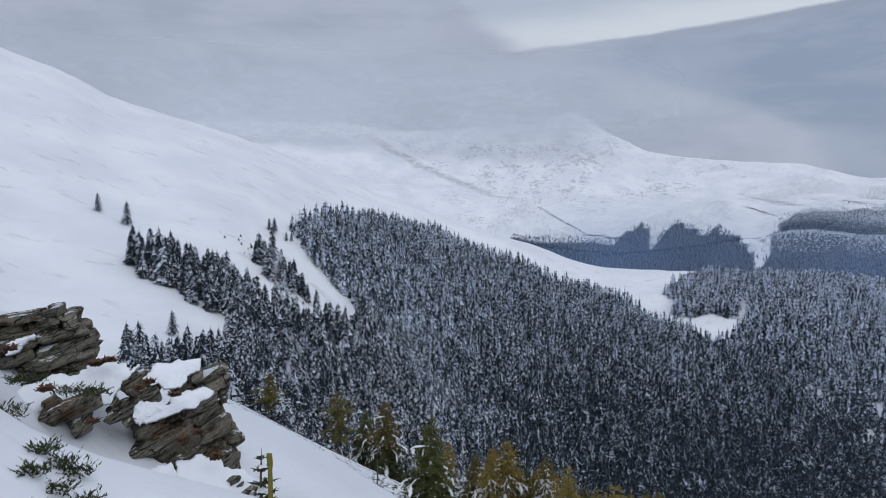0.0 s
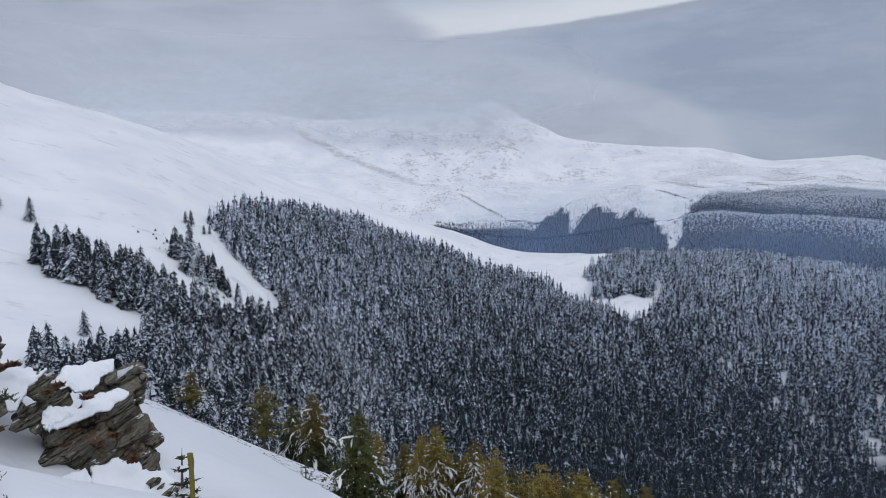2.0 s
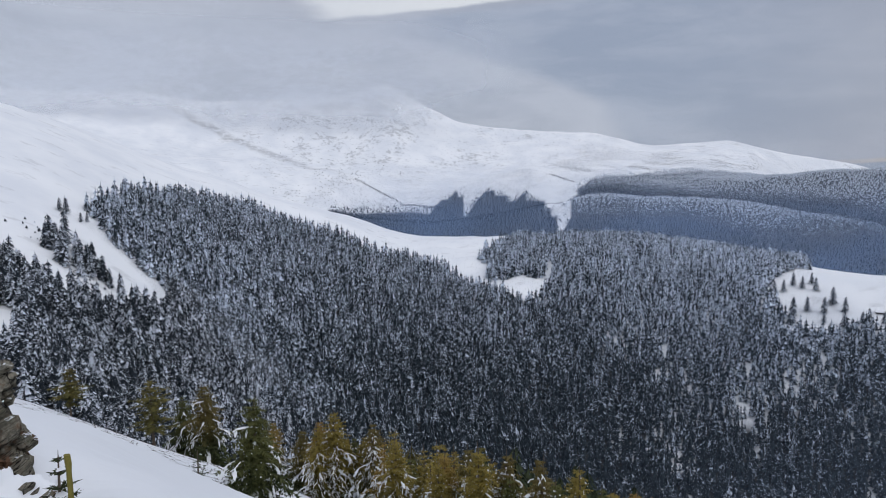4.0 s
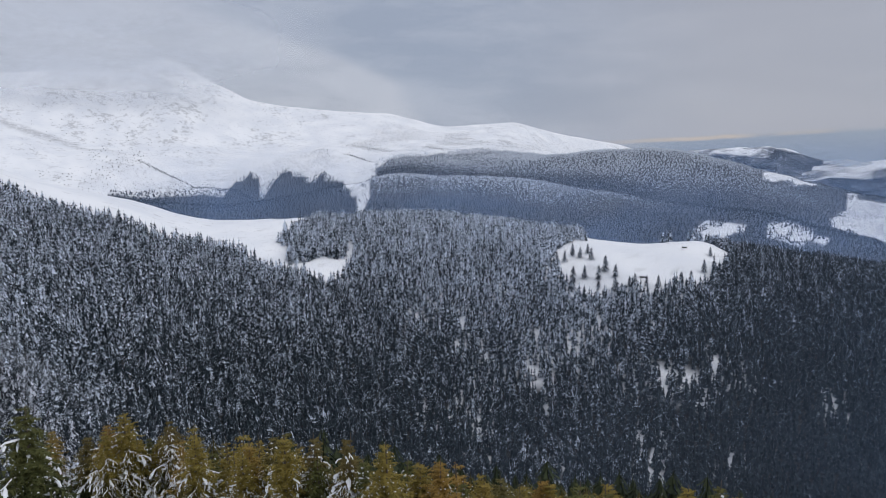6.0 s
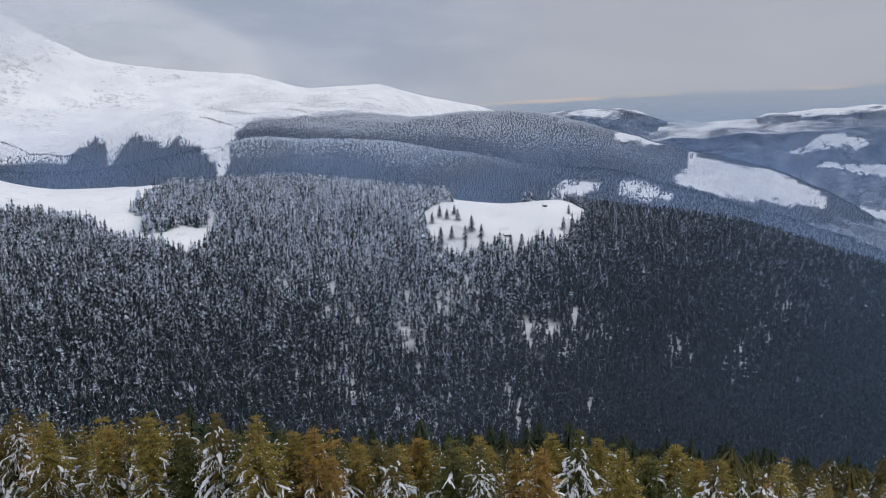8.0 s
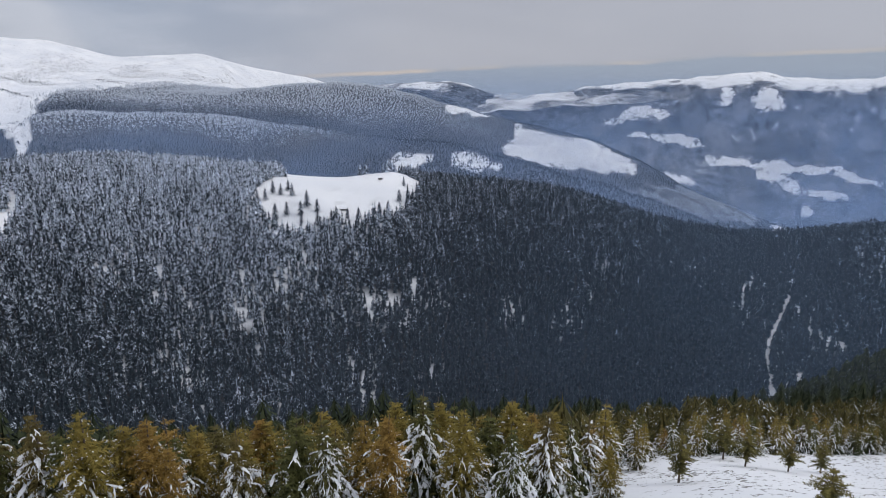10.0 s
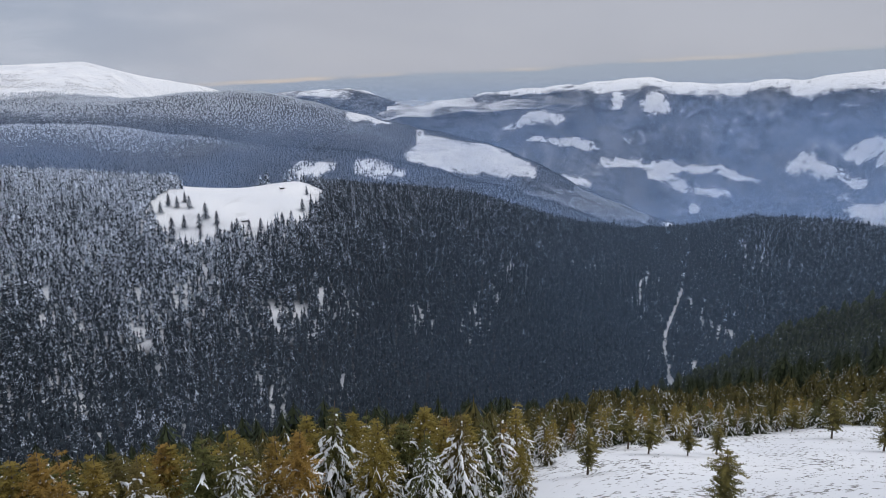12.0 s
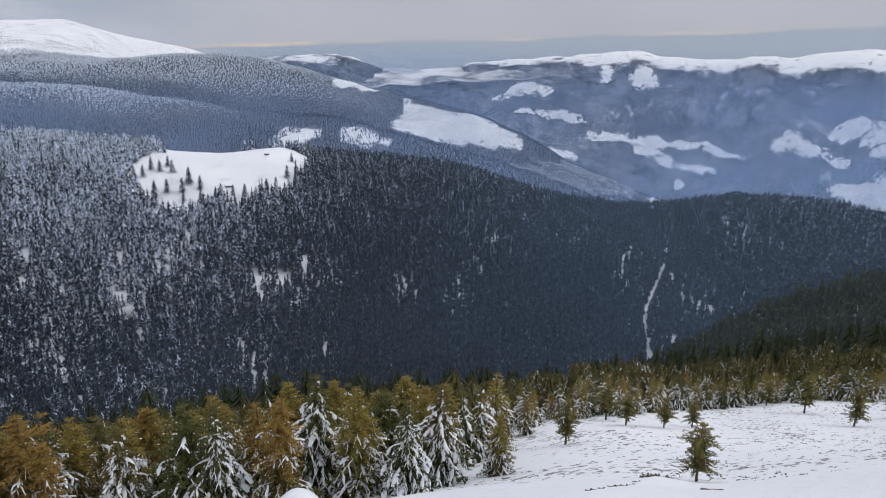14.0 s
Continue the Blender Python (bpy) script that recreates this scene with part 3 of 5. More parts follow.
FIR_MID = make_conifer("green_fir_woods", (0.012, 0.020, 0.012), (0.058, 0.070, 0.034), -0.38, -0.30, -200, -30, 1.8)
FIR_YOUNG = make_conifer("olive_spruce_woods", (0.018, 0.022, 0.010), (0.150, 0.124, 0.040), -0.25, -0.15, -200, -20, 2.6)
BARK = make_bark()
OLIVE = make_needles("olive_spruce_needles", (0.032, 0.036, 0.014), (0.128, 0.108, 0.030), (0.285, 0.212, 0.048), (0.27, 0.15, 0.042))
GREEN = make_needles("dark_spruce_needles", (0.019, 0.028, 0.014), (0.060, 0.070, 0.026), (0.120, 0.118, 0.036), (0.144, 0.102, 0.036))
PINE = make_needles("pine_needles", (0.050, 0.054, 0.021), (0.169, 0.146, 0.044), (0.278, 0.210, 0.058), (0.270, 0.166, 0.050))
SNOW = make_snow("settled_snow")
ROCK = make_rock()
DRY = make_plain("rusty_heather", (0.045, 0.026, 0.016), (0.17, 0.095, 0.058), 14)
GRASS = make_plain("dry_grass", (0.035, 0.030, 0.024), (0.15, 0.125, 0.095), 5)
MOSSY = make_plain("mossy_wood", (0.09, 0.085, 0.02), (0.24, 0.20, 0.05), 30)
TIMBER = make_plain("weathered_timber", (0.05, 0.045, 0.04), (0.16, 0.14, 0.125), 4)
# ---------------------------------------------------------------- the ground, one sheet
def build_ground():
    na, nr = len(AZ) - 1, len(RINGS)
    verts = np.stack([GX[:-1], GY[:-1], HEIGHT[:-1]], -1).reshape(-1, 3)
    verts = np.concatenate([verts, [[0, 0, float(HEIGHT[:, 0].mean())]]])
    a, r = np.meshgrid(np.arange(na), np.arange(nr - 1), indexing="ij")
    b = (a + 1) % na
    p, q, s, t = a * nr + r, a * nr + r + 1, b * nr + r + 1, b * nr + r
    tris = np.concatenate([np.stack([s, q, p], -1).reshape(-1, 3), np.stack([t, s, p], -1).reshape(-1, 3)])
    k = np.arange(na)
    tris = np.concatenate([tris, np.stack([np.full(na, na * nr), (k + 1) % na * nr, k * nr], -1)])
    me = mesh_of("ground", verts, tris, GROUND, True)
    az, r = np.degrees(np.arctan2(verts[:, 0], verts[:, 1])), np.hypot(verts[:, 0], verts[:, 1])
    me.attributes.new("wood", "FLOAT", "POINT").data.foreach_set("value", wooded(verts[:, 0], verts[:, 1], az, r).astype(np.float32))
    return tagged(new("ground", me), "snow-covered mountain slopes and valley with wind-scoured grass", "ground", kind="structure")




# ---------------------------------------------------------------- woods
def fir_shape(tiers, fins, seed, droop=0.05, width=0.18):
    """One fir, one unit high: rings of drooping boughs, each a bent blade, round a slim dark core."""
    g = np.random.default_rng(seed)
    verts, faces = [], []
    core = 0.30 * width
    verts += [(0, 0, 1.0)] + [(core * math.cos(2.0944 * k), core * math.sin(2.0944 * k), 0.02) for k in range(3)]
    faces += [(0, 1, 2), (0, 2, 3), (0, 3, 1)]
    for t in range(tiers):
        z = 0.08 + 0.84 * (t + g.uniform(-0.2, 0.2)) / tiers
        rad = width * (1 - z) ** 0.62 * g.uniform(0.85, 1.12) + 0.012
        turn = g.uniform(0, 6.28)
        count = max(3, round(fins * (1.15 - 0.45 * z)))
        for k in range(count):
            a = turn + 6.283 * (k + g.uniform(-0.25, 0.25)) / count
            fine = tiers >= 14                   # close enough for single boughs to show
            half = 3.1416 / count * (g.uniform(0.35, 0.65) if fine else g.uniform(0.65, 1.0))
            rr = rad * (g.uniform(0.6, 1.35) if fine else g.uniform(0.75, 1.25))
            low = z - droop * g.uniform(0.3, 1.4)
            top = min(z + rad * g.uniform(0.35, 0.65) + 0.02, 0.985)
            n = len(verts)
            verts += [(0.12 * rr * math.cos(a), 0.12 * rr * math.sin(a), top), (rr * math.cos(a - half), rr * math.sin(a - half), low), (rr * math.cos(a + half), rr * math.sin(a + half), low)]
            faces.append((n, n + 1, n + 2))
    return np.array(verts), np.array(faces)


def plant(name, shapes, x, y, high, wide, seed, material, label, sink=0.3, whiteness=0.0):
    """A wood in one mesh; each tree can be whiter than usual, from snow and, far off, painted mist."""
    g = np.random.default_rng(seed)
    whiteness = np.broadcast_to(np.asarray(whiteness, float), x.shape) + g.normal(0, 0.06, len(x))
    load = []
    z = land(x, y) - sink
    pick = g.integers(0, len(shapes), len(x))
    turn = g.uniform(0, 6.283, len(x))
    all_v, all_f, base = [], [], 0
    for s, (v, f) in enumerate(shapes):
        on = np.nonzero(pick == s)[0]
        if not len(on):
            continue
        c, d = np.cos(turn[on])[:, None], np.sin(turn[on])[:, None]
        w, h = wide[on][:, None] * high[on][:, None], high[on][:, None]
        vx = (v[:, 0] * c - v[:, 1] * d) * w + x[on][:, None]
        vy = (v[:, 0] * d + v[:, 1] * c) * w + y[on][:, None]
        vz = v[:, 2] * h + z[on][:, None]
        all_v.append(np.stack([vx, vy, vz], -1).reshape(-1, 3))
        all_f.append((f[None] + (np.arange(len(on)) * len(v))[:, None, None] + base).reshape(-1, 3))
        base += len(on) * len(v)
        load.append(np.repeat(whiteness[on], len(v)))
    me = mesh_of(name, np.concatenate(all_v), np.concatenate(all_f), material)
    me.attributes.new("whiteness", "FLOAT", "POINT").data.foreach_set("value", np.concatenate(load).astype(np.float32))
    return tagged(new(name, me), label, "forest", kind="stuff")


def scatter(az0, az1, r0, r1, spacing, seed):
    """Points spread over a sector of the plan, jittered off a square grid."""
    g = np.random.default_rng(seed)
    xs = np.arange(-r1, r1, spacing)
    x, y = (a.ravel() for a in np.meshgrid(xs, xs))
    x, y = x + g.uniform(-0.62, 0.62, x.shape) * spacing, y + g.uniform(-0.62, 0.62, x.shape) * spacing
    az, r = np.degrees(np.arctan2(x, y)), np.hypot(x, y)
    keep = (az > az0) & (az < az1) & (r > r0) & (r < r1)
    return x[keep], y[keep], az[keep], r[keep]


# open snow inside the woods, and the tongue of wood on the open slope, traced from the camera's view, by bearing and
# distance
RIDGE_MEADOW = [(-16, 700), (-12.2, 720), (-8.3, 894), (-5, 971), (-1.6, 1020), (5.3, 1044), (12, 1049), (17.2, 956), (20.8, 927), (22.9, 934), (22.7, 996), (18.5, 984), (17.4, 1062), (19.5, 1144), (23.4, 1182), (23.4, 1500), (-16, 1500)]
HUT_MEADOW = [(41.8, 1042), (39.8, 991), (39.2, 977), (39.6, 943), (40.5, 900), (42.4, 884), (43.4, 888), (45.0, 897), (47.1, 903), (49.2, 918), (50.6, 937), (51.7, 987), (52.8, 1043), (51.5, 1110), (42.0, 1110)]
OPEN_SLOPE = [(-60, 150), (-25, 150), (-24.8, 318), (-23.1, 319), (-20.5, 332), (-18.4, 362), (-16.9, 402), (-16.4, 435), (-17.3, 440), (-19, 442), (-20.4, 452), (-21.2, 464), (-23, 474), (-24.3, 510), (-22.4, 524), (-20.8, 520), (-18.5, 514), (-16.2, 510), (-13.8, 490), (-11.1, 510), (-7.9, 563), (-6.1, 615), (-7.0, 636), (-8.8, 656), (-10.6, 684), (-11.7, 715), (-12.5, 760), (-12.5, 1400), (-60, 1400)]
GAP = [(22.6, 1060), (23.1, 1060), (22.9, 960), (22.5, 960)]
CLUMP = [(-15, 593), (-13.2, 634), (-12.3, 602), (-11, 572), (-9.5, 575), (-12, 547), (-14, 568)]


# narrow avalanche tracks, placed to fit the camera's view, by the bearing and distance of their upper and lower ends,
# and their width in metres
TRACKS = [((38.2, 838), (38.3, 800), 8), ((38.3, 800), (38.45, 752), 9), ((37.5, 806), (37.6, 780), 6), ((40.7, 822), (40.9, 790), 6), ((41.7, 828), (41.55, 772), 7), ((42.5, 852), (42.8, 812), 8),
          ((46.4, 804), (46.6, 782), 6), ((47.4, 802), (47.6, 780), 7), ((48.2, 800), (48.4, 770), 9), ((49.2, 796), (49.3, 774), 9), ((50.0, 798), (50.2, 778), 9), ((50.8, 800), (51.2, 782), 8), ((47.9, 792), (51.0, 786), 9),
          ((32.8, 868), (33.3, 838), 7), ((33.7, 778), (33.8, 752), 6), ((35.5, 786), (35.6, 766), 6), ((32.0, 742), (32.1, 716), 6), ((33.1, 700), (33.2, 684), 7), ((33.6, 694), (33.7, 676), 5), ((34.1, 690), (34.2, 672), 7),
          ((47.5, 696), (47.6, 664), 9), ((48.5, 686), (48.6, 668), 7), ((53.5, 708), (53.5, 690), 6), ((44.8, 788), (44.9, 772), 5),
          ((81.6, 1022), (81.45, 955), 5), ((81.45, 955), (80.95, 904), 8), ((80.95, 904), (80.48, 862), 11), ((80.48, 862), (80.5, 815), 12), ((80.5, 812), (80.85, 792), 8), ((80.85, 792), (81.0, 752), 11),
          ((80.2, 1062), (79.0, 1034), 6), ((79.0, 1034), (78.3, 985), 10), ((78.3, 985), (78.25, 935), 11), ((82.0, 940), (82.2, 915), 7), ((82.6, 900), (83.1, 874), 7), ((83.1, 882), (84.1, 860), 9), ((84.1, 862), (85.6, 846), 9), ((82.9, 800), (82.95, 772), 10),
          ((89.8, 1016), (90.0, 998), 8), ((86.8, 1006), (87.0, 984), 10), ((89.3, 1150), (89.5, 1128), 10), ((78.3, 1154), (78.5, 1138), 8), ((83.6, 1136), (83.7, 1122), 6), ((60.3, 832), (60.4, 814), 7), ((54.2, 820), (54.3, 804), 5),
          ((66.6, 948), (66.65, 920), 6), ((66.8, 890), (66.85, 872), 5), ((67.9, 965), (67.95, 945), 6), ((64.4, 848), (64.5, 828), 6), ((64.9, 842), (65, 822), 5)]
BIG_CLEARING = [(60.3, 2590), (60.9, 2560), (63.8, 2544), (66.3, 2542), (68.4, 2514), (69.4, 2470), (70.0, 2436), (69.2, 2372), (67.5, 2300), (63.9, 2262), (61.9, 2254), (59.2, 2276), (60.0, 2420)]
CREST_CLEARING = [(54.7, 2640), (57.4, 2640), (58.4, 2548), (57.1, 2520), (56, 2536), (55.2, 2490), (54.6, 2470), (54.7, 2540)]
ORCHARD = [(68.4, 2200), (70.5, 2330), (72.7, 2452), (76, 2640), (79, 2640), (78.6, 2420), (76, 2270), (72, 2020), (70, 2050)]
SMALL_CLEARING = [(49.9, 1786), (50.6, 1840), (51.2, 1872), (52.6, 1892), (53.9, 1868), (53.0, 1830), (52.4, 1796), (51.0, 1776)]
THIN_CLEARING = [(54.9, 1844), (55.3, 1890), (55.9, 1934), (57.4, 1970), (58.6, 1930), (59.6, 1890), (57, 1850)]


# upper edge of the far woods, traced from the camera's view: bearing, and the height angle up to which trees grow
BACK_TOP = [(4.5, -4.6), (5.8, -3.2), (7.3, -3.32), (10.6, -3.45), (13.9, -3.55), (14.2, -3.0), (14.6, -2.6), (15.6, -2.15), (16.2, -2.5), (16.35, -3.9), (16.5, -3.6), (17.0, -2.85), (18.15, -1.95), (19.3, -2.2), (20.1, -2.75), (21.2, -2.15), (22.5, -2.9), (23.4, -3.9), (24.0, -5.2), (24.3, -5.6), (24.55, -4.6), (24.75, -3.6), (25.0, -2.4), (25.4, -1.5), (26.2, -1.0), (28.2, -0.75), (31.2, -0.65), (36.1, -0.4), (40, -0.65), (44, 0.2), (80, 5)]


_g = random.Random(5)
for _ in range(26):
    a, r = (_g.uniform(24, 54), _g.uniform(660, 900)) if _g.random() < 0.6 else (_g.uniform(72, 92), _g.uniform(860, 1080))
    TRACKS.append(((a, r + _g.uniform(6, 16)), (a + _g.uniform(-0.2, 0.2), r - _g.uniform(6, 16)), _g.uniform(3.0, 5.5)))


def on_track(x, y, more=0.0):
    hit = np.zeros(len(x), bool)
    ragged = 0.22 + 0.35 * fbm(x / 9, y / 9, 53, 2)
    for (a0, r0), (a1, r1), wide in TRACKS:
        p, q = (np.array([math.sin(radians(a)), math.cos(radians(a))]) * r for a, r in ((a0, r0), (a1, r1)))
        d = q - p
        t = np.clip(((x - p[0]) * d[0] + (y - p[1]) * d[1]) / (d @ d), 0, 1)
        hit |= np.hypot(x - p[0] - t * d[0], y - p[1] - t * d[1]) < wide * 0.62 * np.clip(ragged + 0.2, 0.1, 0.75) + more
    return hit


# where the loose scrub above the far woods begins, in the same way
SCRUB = [(0, -3.2), (13, -3.0), (16, -2.4), (20, -2.1), (23, -1.6), (25.5, -1.0), (28, -0.75), (36, -0.4), (60, -0.6)]


def height_angle(x, y, r):
    """How high the ground shows from the stand, in degrees."""
    return np.degrees(np.arctan2(land(x, y) - EYE, r))


def back_top(az):
    t = np.array(BACK_TOP)
    return np.interp(az, t[:, 0], t[:, 1])


def ragged_edge(x, y, az, r):
    """Bearing and distance nudged about, so that the edges of clearings are uneven."""
    less = np.clip((az + 12) / 10, 0.35, 1)
    return az + less * 0.55 * fbm(x / 28, y / 28, 54, 3), r + less * 11 * fbm(x / 24, y / 24, 55, 3)


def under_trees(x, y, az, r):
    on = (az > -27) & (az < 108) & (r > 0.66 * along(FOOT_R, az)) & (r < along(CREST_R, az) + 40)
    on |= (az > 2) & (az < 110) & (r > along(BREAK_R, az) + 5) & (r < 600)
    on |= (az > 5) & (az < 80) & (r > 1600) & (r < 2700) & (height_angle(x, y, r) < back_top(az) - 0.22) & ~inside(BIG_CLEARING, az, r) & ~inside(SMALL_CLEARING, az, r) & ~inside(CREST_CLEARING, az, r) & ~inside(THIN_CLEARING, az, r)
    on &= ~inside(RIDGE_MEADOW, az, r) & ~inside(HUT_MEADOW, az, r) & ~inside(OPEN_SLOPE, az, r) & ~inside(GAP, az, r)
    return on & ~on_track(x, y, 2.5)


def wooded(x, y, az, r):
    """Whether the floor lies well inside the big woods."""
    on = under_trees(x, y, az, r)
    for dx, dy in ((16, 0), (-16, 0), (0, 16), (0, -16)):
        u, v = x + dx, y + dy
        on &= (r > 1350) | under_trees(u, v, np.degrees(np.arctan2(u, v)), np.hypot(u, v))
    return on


ground = build_ground()


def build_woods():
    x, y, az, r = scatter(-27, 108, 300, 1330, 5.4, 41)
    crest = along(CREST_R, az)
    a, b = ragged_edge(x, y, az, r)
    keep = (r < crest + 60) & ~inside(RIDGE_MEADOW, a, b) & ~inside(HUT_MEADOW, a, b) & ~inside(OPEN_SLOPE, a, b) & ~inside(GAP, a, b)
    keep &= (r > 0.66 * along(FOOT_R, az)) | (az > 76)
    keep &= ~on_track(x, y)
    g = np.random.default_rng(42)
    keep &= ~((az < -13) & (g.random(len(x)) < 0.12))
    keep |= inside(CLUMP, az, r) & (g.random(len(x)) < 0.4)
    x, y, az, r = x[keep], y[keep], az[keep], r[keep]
    high = g.normal(18.0, 3.2, len(x)).clip(8, 26)
    spur = (az > 76) & (r < 0.9 * along(FOOT_R, az))
    plant("forest", [fir_shape(13, 7, s, 0.045) for s in (14, 15)], x[spur], y[spur], high[spur] * 0.75, g.uniform(0.9, 1.25, spur.sum()), 66, FIR_MID, "dark green fir forest on the near spur")
    x, y, az, r, high = x[~spur], y[~spur], az[~spur], r[~spur], high[~spur]
    left = (az < -5 + (610 - r) * 0.05 + g.normal(0, 1.2, len(x))) & (r < 640) & (az < 4)
    plant("forest", [fir_shape(13, 7, s, 0.045, 0.165) for s in (31, 32, 33)], x[left], y[left], high[left] * np.where(r[left] < 430, 0.9, 1.16), g.uniform(0.95, 1.3, left.sum()), 67, FIR_LEFT, "dark fir wood running down the open snow slope")
    x, y, az, r, high = x[~left], y[~left], az[~left], r[~left], high[~left]
    near = r < 620
    wide = g.uniform(0.75, 1.1, len(x))
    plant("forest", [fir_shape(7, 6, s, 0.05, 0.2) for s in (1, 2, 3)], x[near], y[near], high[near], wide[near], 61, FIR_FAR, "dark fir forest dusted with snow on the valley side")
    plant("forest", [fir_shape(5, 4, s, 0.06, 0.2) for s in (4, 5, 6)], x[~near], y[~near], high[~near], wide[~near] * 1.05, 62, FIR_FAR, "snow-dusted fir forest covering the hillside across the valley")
    # the slope under the walker's hillside, down to the valley floor
    x, y, az, r = scatter(2, 110, 130, 420, 5.4, 45)
    keep = (r > along(BREAK_R, az) + 34) & (r < 0.72 * along(FOOT_R, az))
    x, y, az, r = x[keep], y[keep], az[keep], r[keep]
    high = g.normal(10.0, 1.8, len(x)).clip(6, 15) * np.interp(az, [8, 24, 66, 76], [1.0, 1.55, 1.55, 1.0])
    close = r < 240
    plant("forest", [fir_shape(18, 11, s, 0.04, 0.17) for s in (16, 17, 18)], x[close], y[close], high[close], g.uniform(0.9, 1.3, close.sum()), 69, FIR_MID, "young green fir forest on the slope below the snowfield")
    plant("forest", [fir_shape(9, 5, s, 0.045, 0.19) for s in (11, 12, 13)], x[~close], y[~close], high[~close], g.uniform(0.9, 1.3, (~close).sum()), 64, FIR_MID, "young green fir forest on the slope below the snowfield")


def build_back_woods():
    x, y, az, r = scatter(3, 80, 1620, 2800, 7.2, 43)
    el = height_angle(x, y, r)
    g = np.random.default_rng(44)
    a, b = az + 0.45 * fbm(x / 32, y / 32, 59, 4), r + 44 * fbm(x / 36, y / 36, 60, 4)
    over = el - back_top(az + (0.55 * fbm(x / 16, y / 16, 61, 3) + g.normal(0, 0.14, len(x))) * np.clip((az - 22) / 2, 0.15, 1)) + 0.16 * fbm(x / 45, y / 45, 57)
    keep = (over < g.normal(-0.05, 0.09, len(x))) & (r < 2720)
    # loose scrub climbing the open snow above the woods, and a few trees in the gully
    rise = np.clip(el - along(SCRUB, az), 0, 9)
    keep |= (g.random(len(x)) < 0.40 * np.clip(1 - rise / 1.2, 0, 1) ** 2 * np.clip(0.55 + fbm(x / 60, y / 60, 58), 0, 1.2)) & (over > 0) & (az > 13) & (az < 41)
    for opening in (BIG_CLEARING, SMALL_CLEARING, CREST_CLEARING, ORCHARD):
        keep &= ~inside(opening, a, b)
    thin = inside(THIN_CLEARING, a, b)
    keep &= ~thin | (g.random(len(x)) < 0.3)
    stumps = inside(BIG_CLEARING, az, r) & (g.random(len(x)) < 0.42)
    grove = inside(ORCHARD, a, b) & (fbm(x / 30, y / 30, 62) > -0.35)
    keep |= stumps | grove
    # what lies behind the first hill stays out of sight
    keep &= el > along(CREST, az) - 0.9
    x, y, az, r, el, over, stumps, grove = (v[keep] for v in (x, y, az, r, el, over, stumps, grove))
    high = g.normal(7.4, 1.0, len(x)).clip(5, 11)
    high = np.where(over > 0, g.uniform(2.5, 5.5, len(x)), high)
    high = np.where(stumps, g.uniform(2.2, 4.2, len(x)), np.where(grove, g.uniform(4, 7, len(x)), high))
    # belts whiter at the top: rime and pale mist put into the trees' colour, by height and bearing
    spur, base, top = along(SPUR2, az) + 0.2, along(CREST, az), back_top(az)
    low_belt = r < SPUR2_R + 30
    u = np.where(low_belt, (el - base) / np.maximum(spur - base, 0.2), (el - spur) / np.maximum(np.minimum(top, along(RIDGE, az)) - spur, 0.2)).clip(-0.5, 1.3)
    ramp = lambda v, p, q: np.clip((v - p) / (q - p), 0, 1)
    whiteness = np.where(low_belt, -0.34 + 0.66 * ramp(u, 0.30, 0.9) * ramp(az, 52, 38), -0.30 + 0.68 * ramp(u, 0.0, 0.6) * ramp(az, 64, 50))
    whiteness = np.where(az < 24.4, -0.34 + 0.2 * ramp(el, -4.6, -2.2), whiteness) + 0.10 * fbm(x / 170, y / 170, 72, 3)
    whiteness = np.where(stumps, -0.4, np.where(grove, 0.24, whiteness))
    plant("forest", [fir_shape(2, 4, s, 0.07, 0.36) for s in (7, 8)], x, y, high, g.uniform(0.9, 1.25, len(x)) * np.where(stumps, 1.6, 1.1), 63, FIR_BACK, "hazy fir forest on the far ridge below the snow", 0.3, whiteness)
    # dwarf pines dotted over the mountain side
    u, v, a, b = scatter(1, 40, 2150, 3000, 11, 46)
    e = height_angle(u, v, b)
    dot = (g.random(len(u)) < 2.6 * np.clip(0.05 + fbm(u / 110, v / 110, 65), 0, 1) * np.clip(1.0 - (e - along(SCRUB, a)) / 3.0, 0.06, 1)) & (e > back_top(a) - 0.1)
    plant("forest", [fir_shape(2, 4, s, 0.08, 0.5) for s in (27, 28)], u[dot], v[dot], g.uniform(1.8, 4.2, dot.sum()), g.uniform(0.9, 1.5, dot.sum()), 71, FIR_LEFT, "dwarf pines dotted over the snowy mountain side", 0.1, -0.2)


def build_tree_line(label, az_knots, r_knots, count, seed):
    """A dark file of firs along the edge of a ravine or the crest of a spur."""
    g = np.random.default_rng(seed)
    t = g.random(count)
    k = np.linspace(0, 1, len(az_knots))
    az = np.interp(t, k, az_knots) + 0.12 * value_noise(t * 14, t * 0, seed) + g.normal(0, 0.04, count)
    r = np.interp(t, k, r_knots) + g.normal(0, 4, count)
    x, y = np.sin(np.radians(az)) * r, np.cos(np.radians(az)) * r
    plant("forest", [fir_shape(3, 4, s, 0.08, 0.26) for s in (9, 10)], x, y, g.uniform(2.5, 6.5, count), g.uniform(1, 1.4, count), seed + 19, FIR_LEFT, label, 0.3, -0.4)


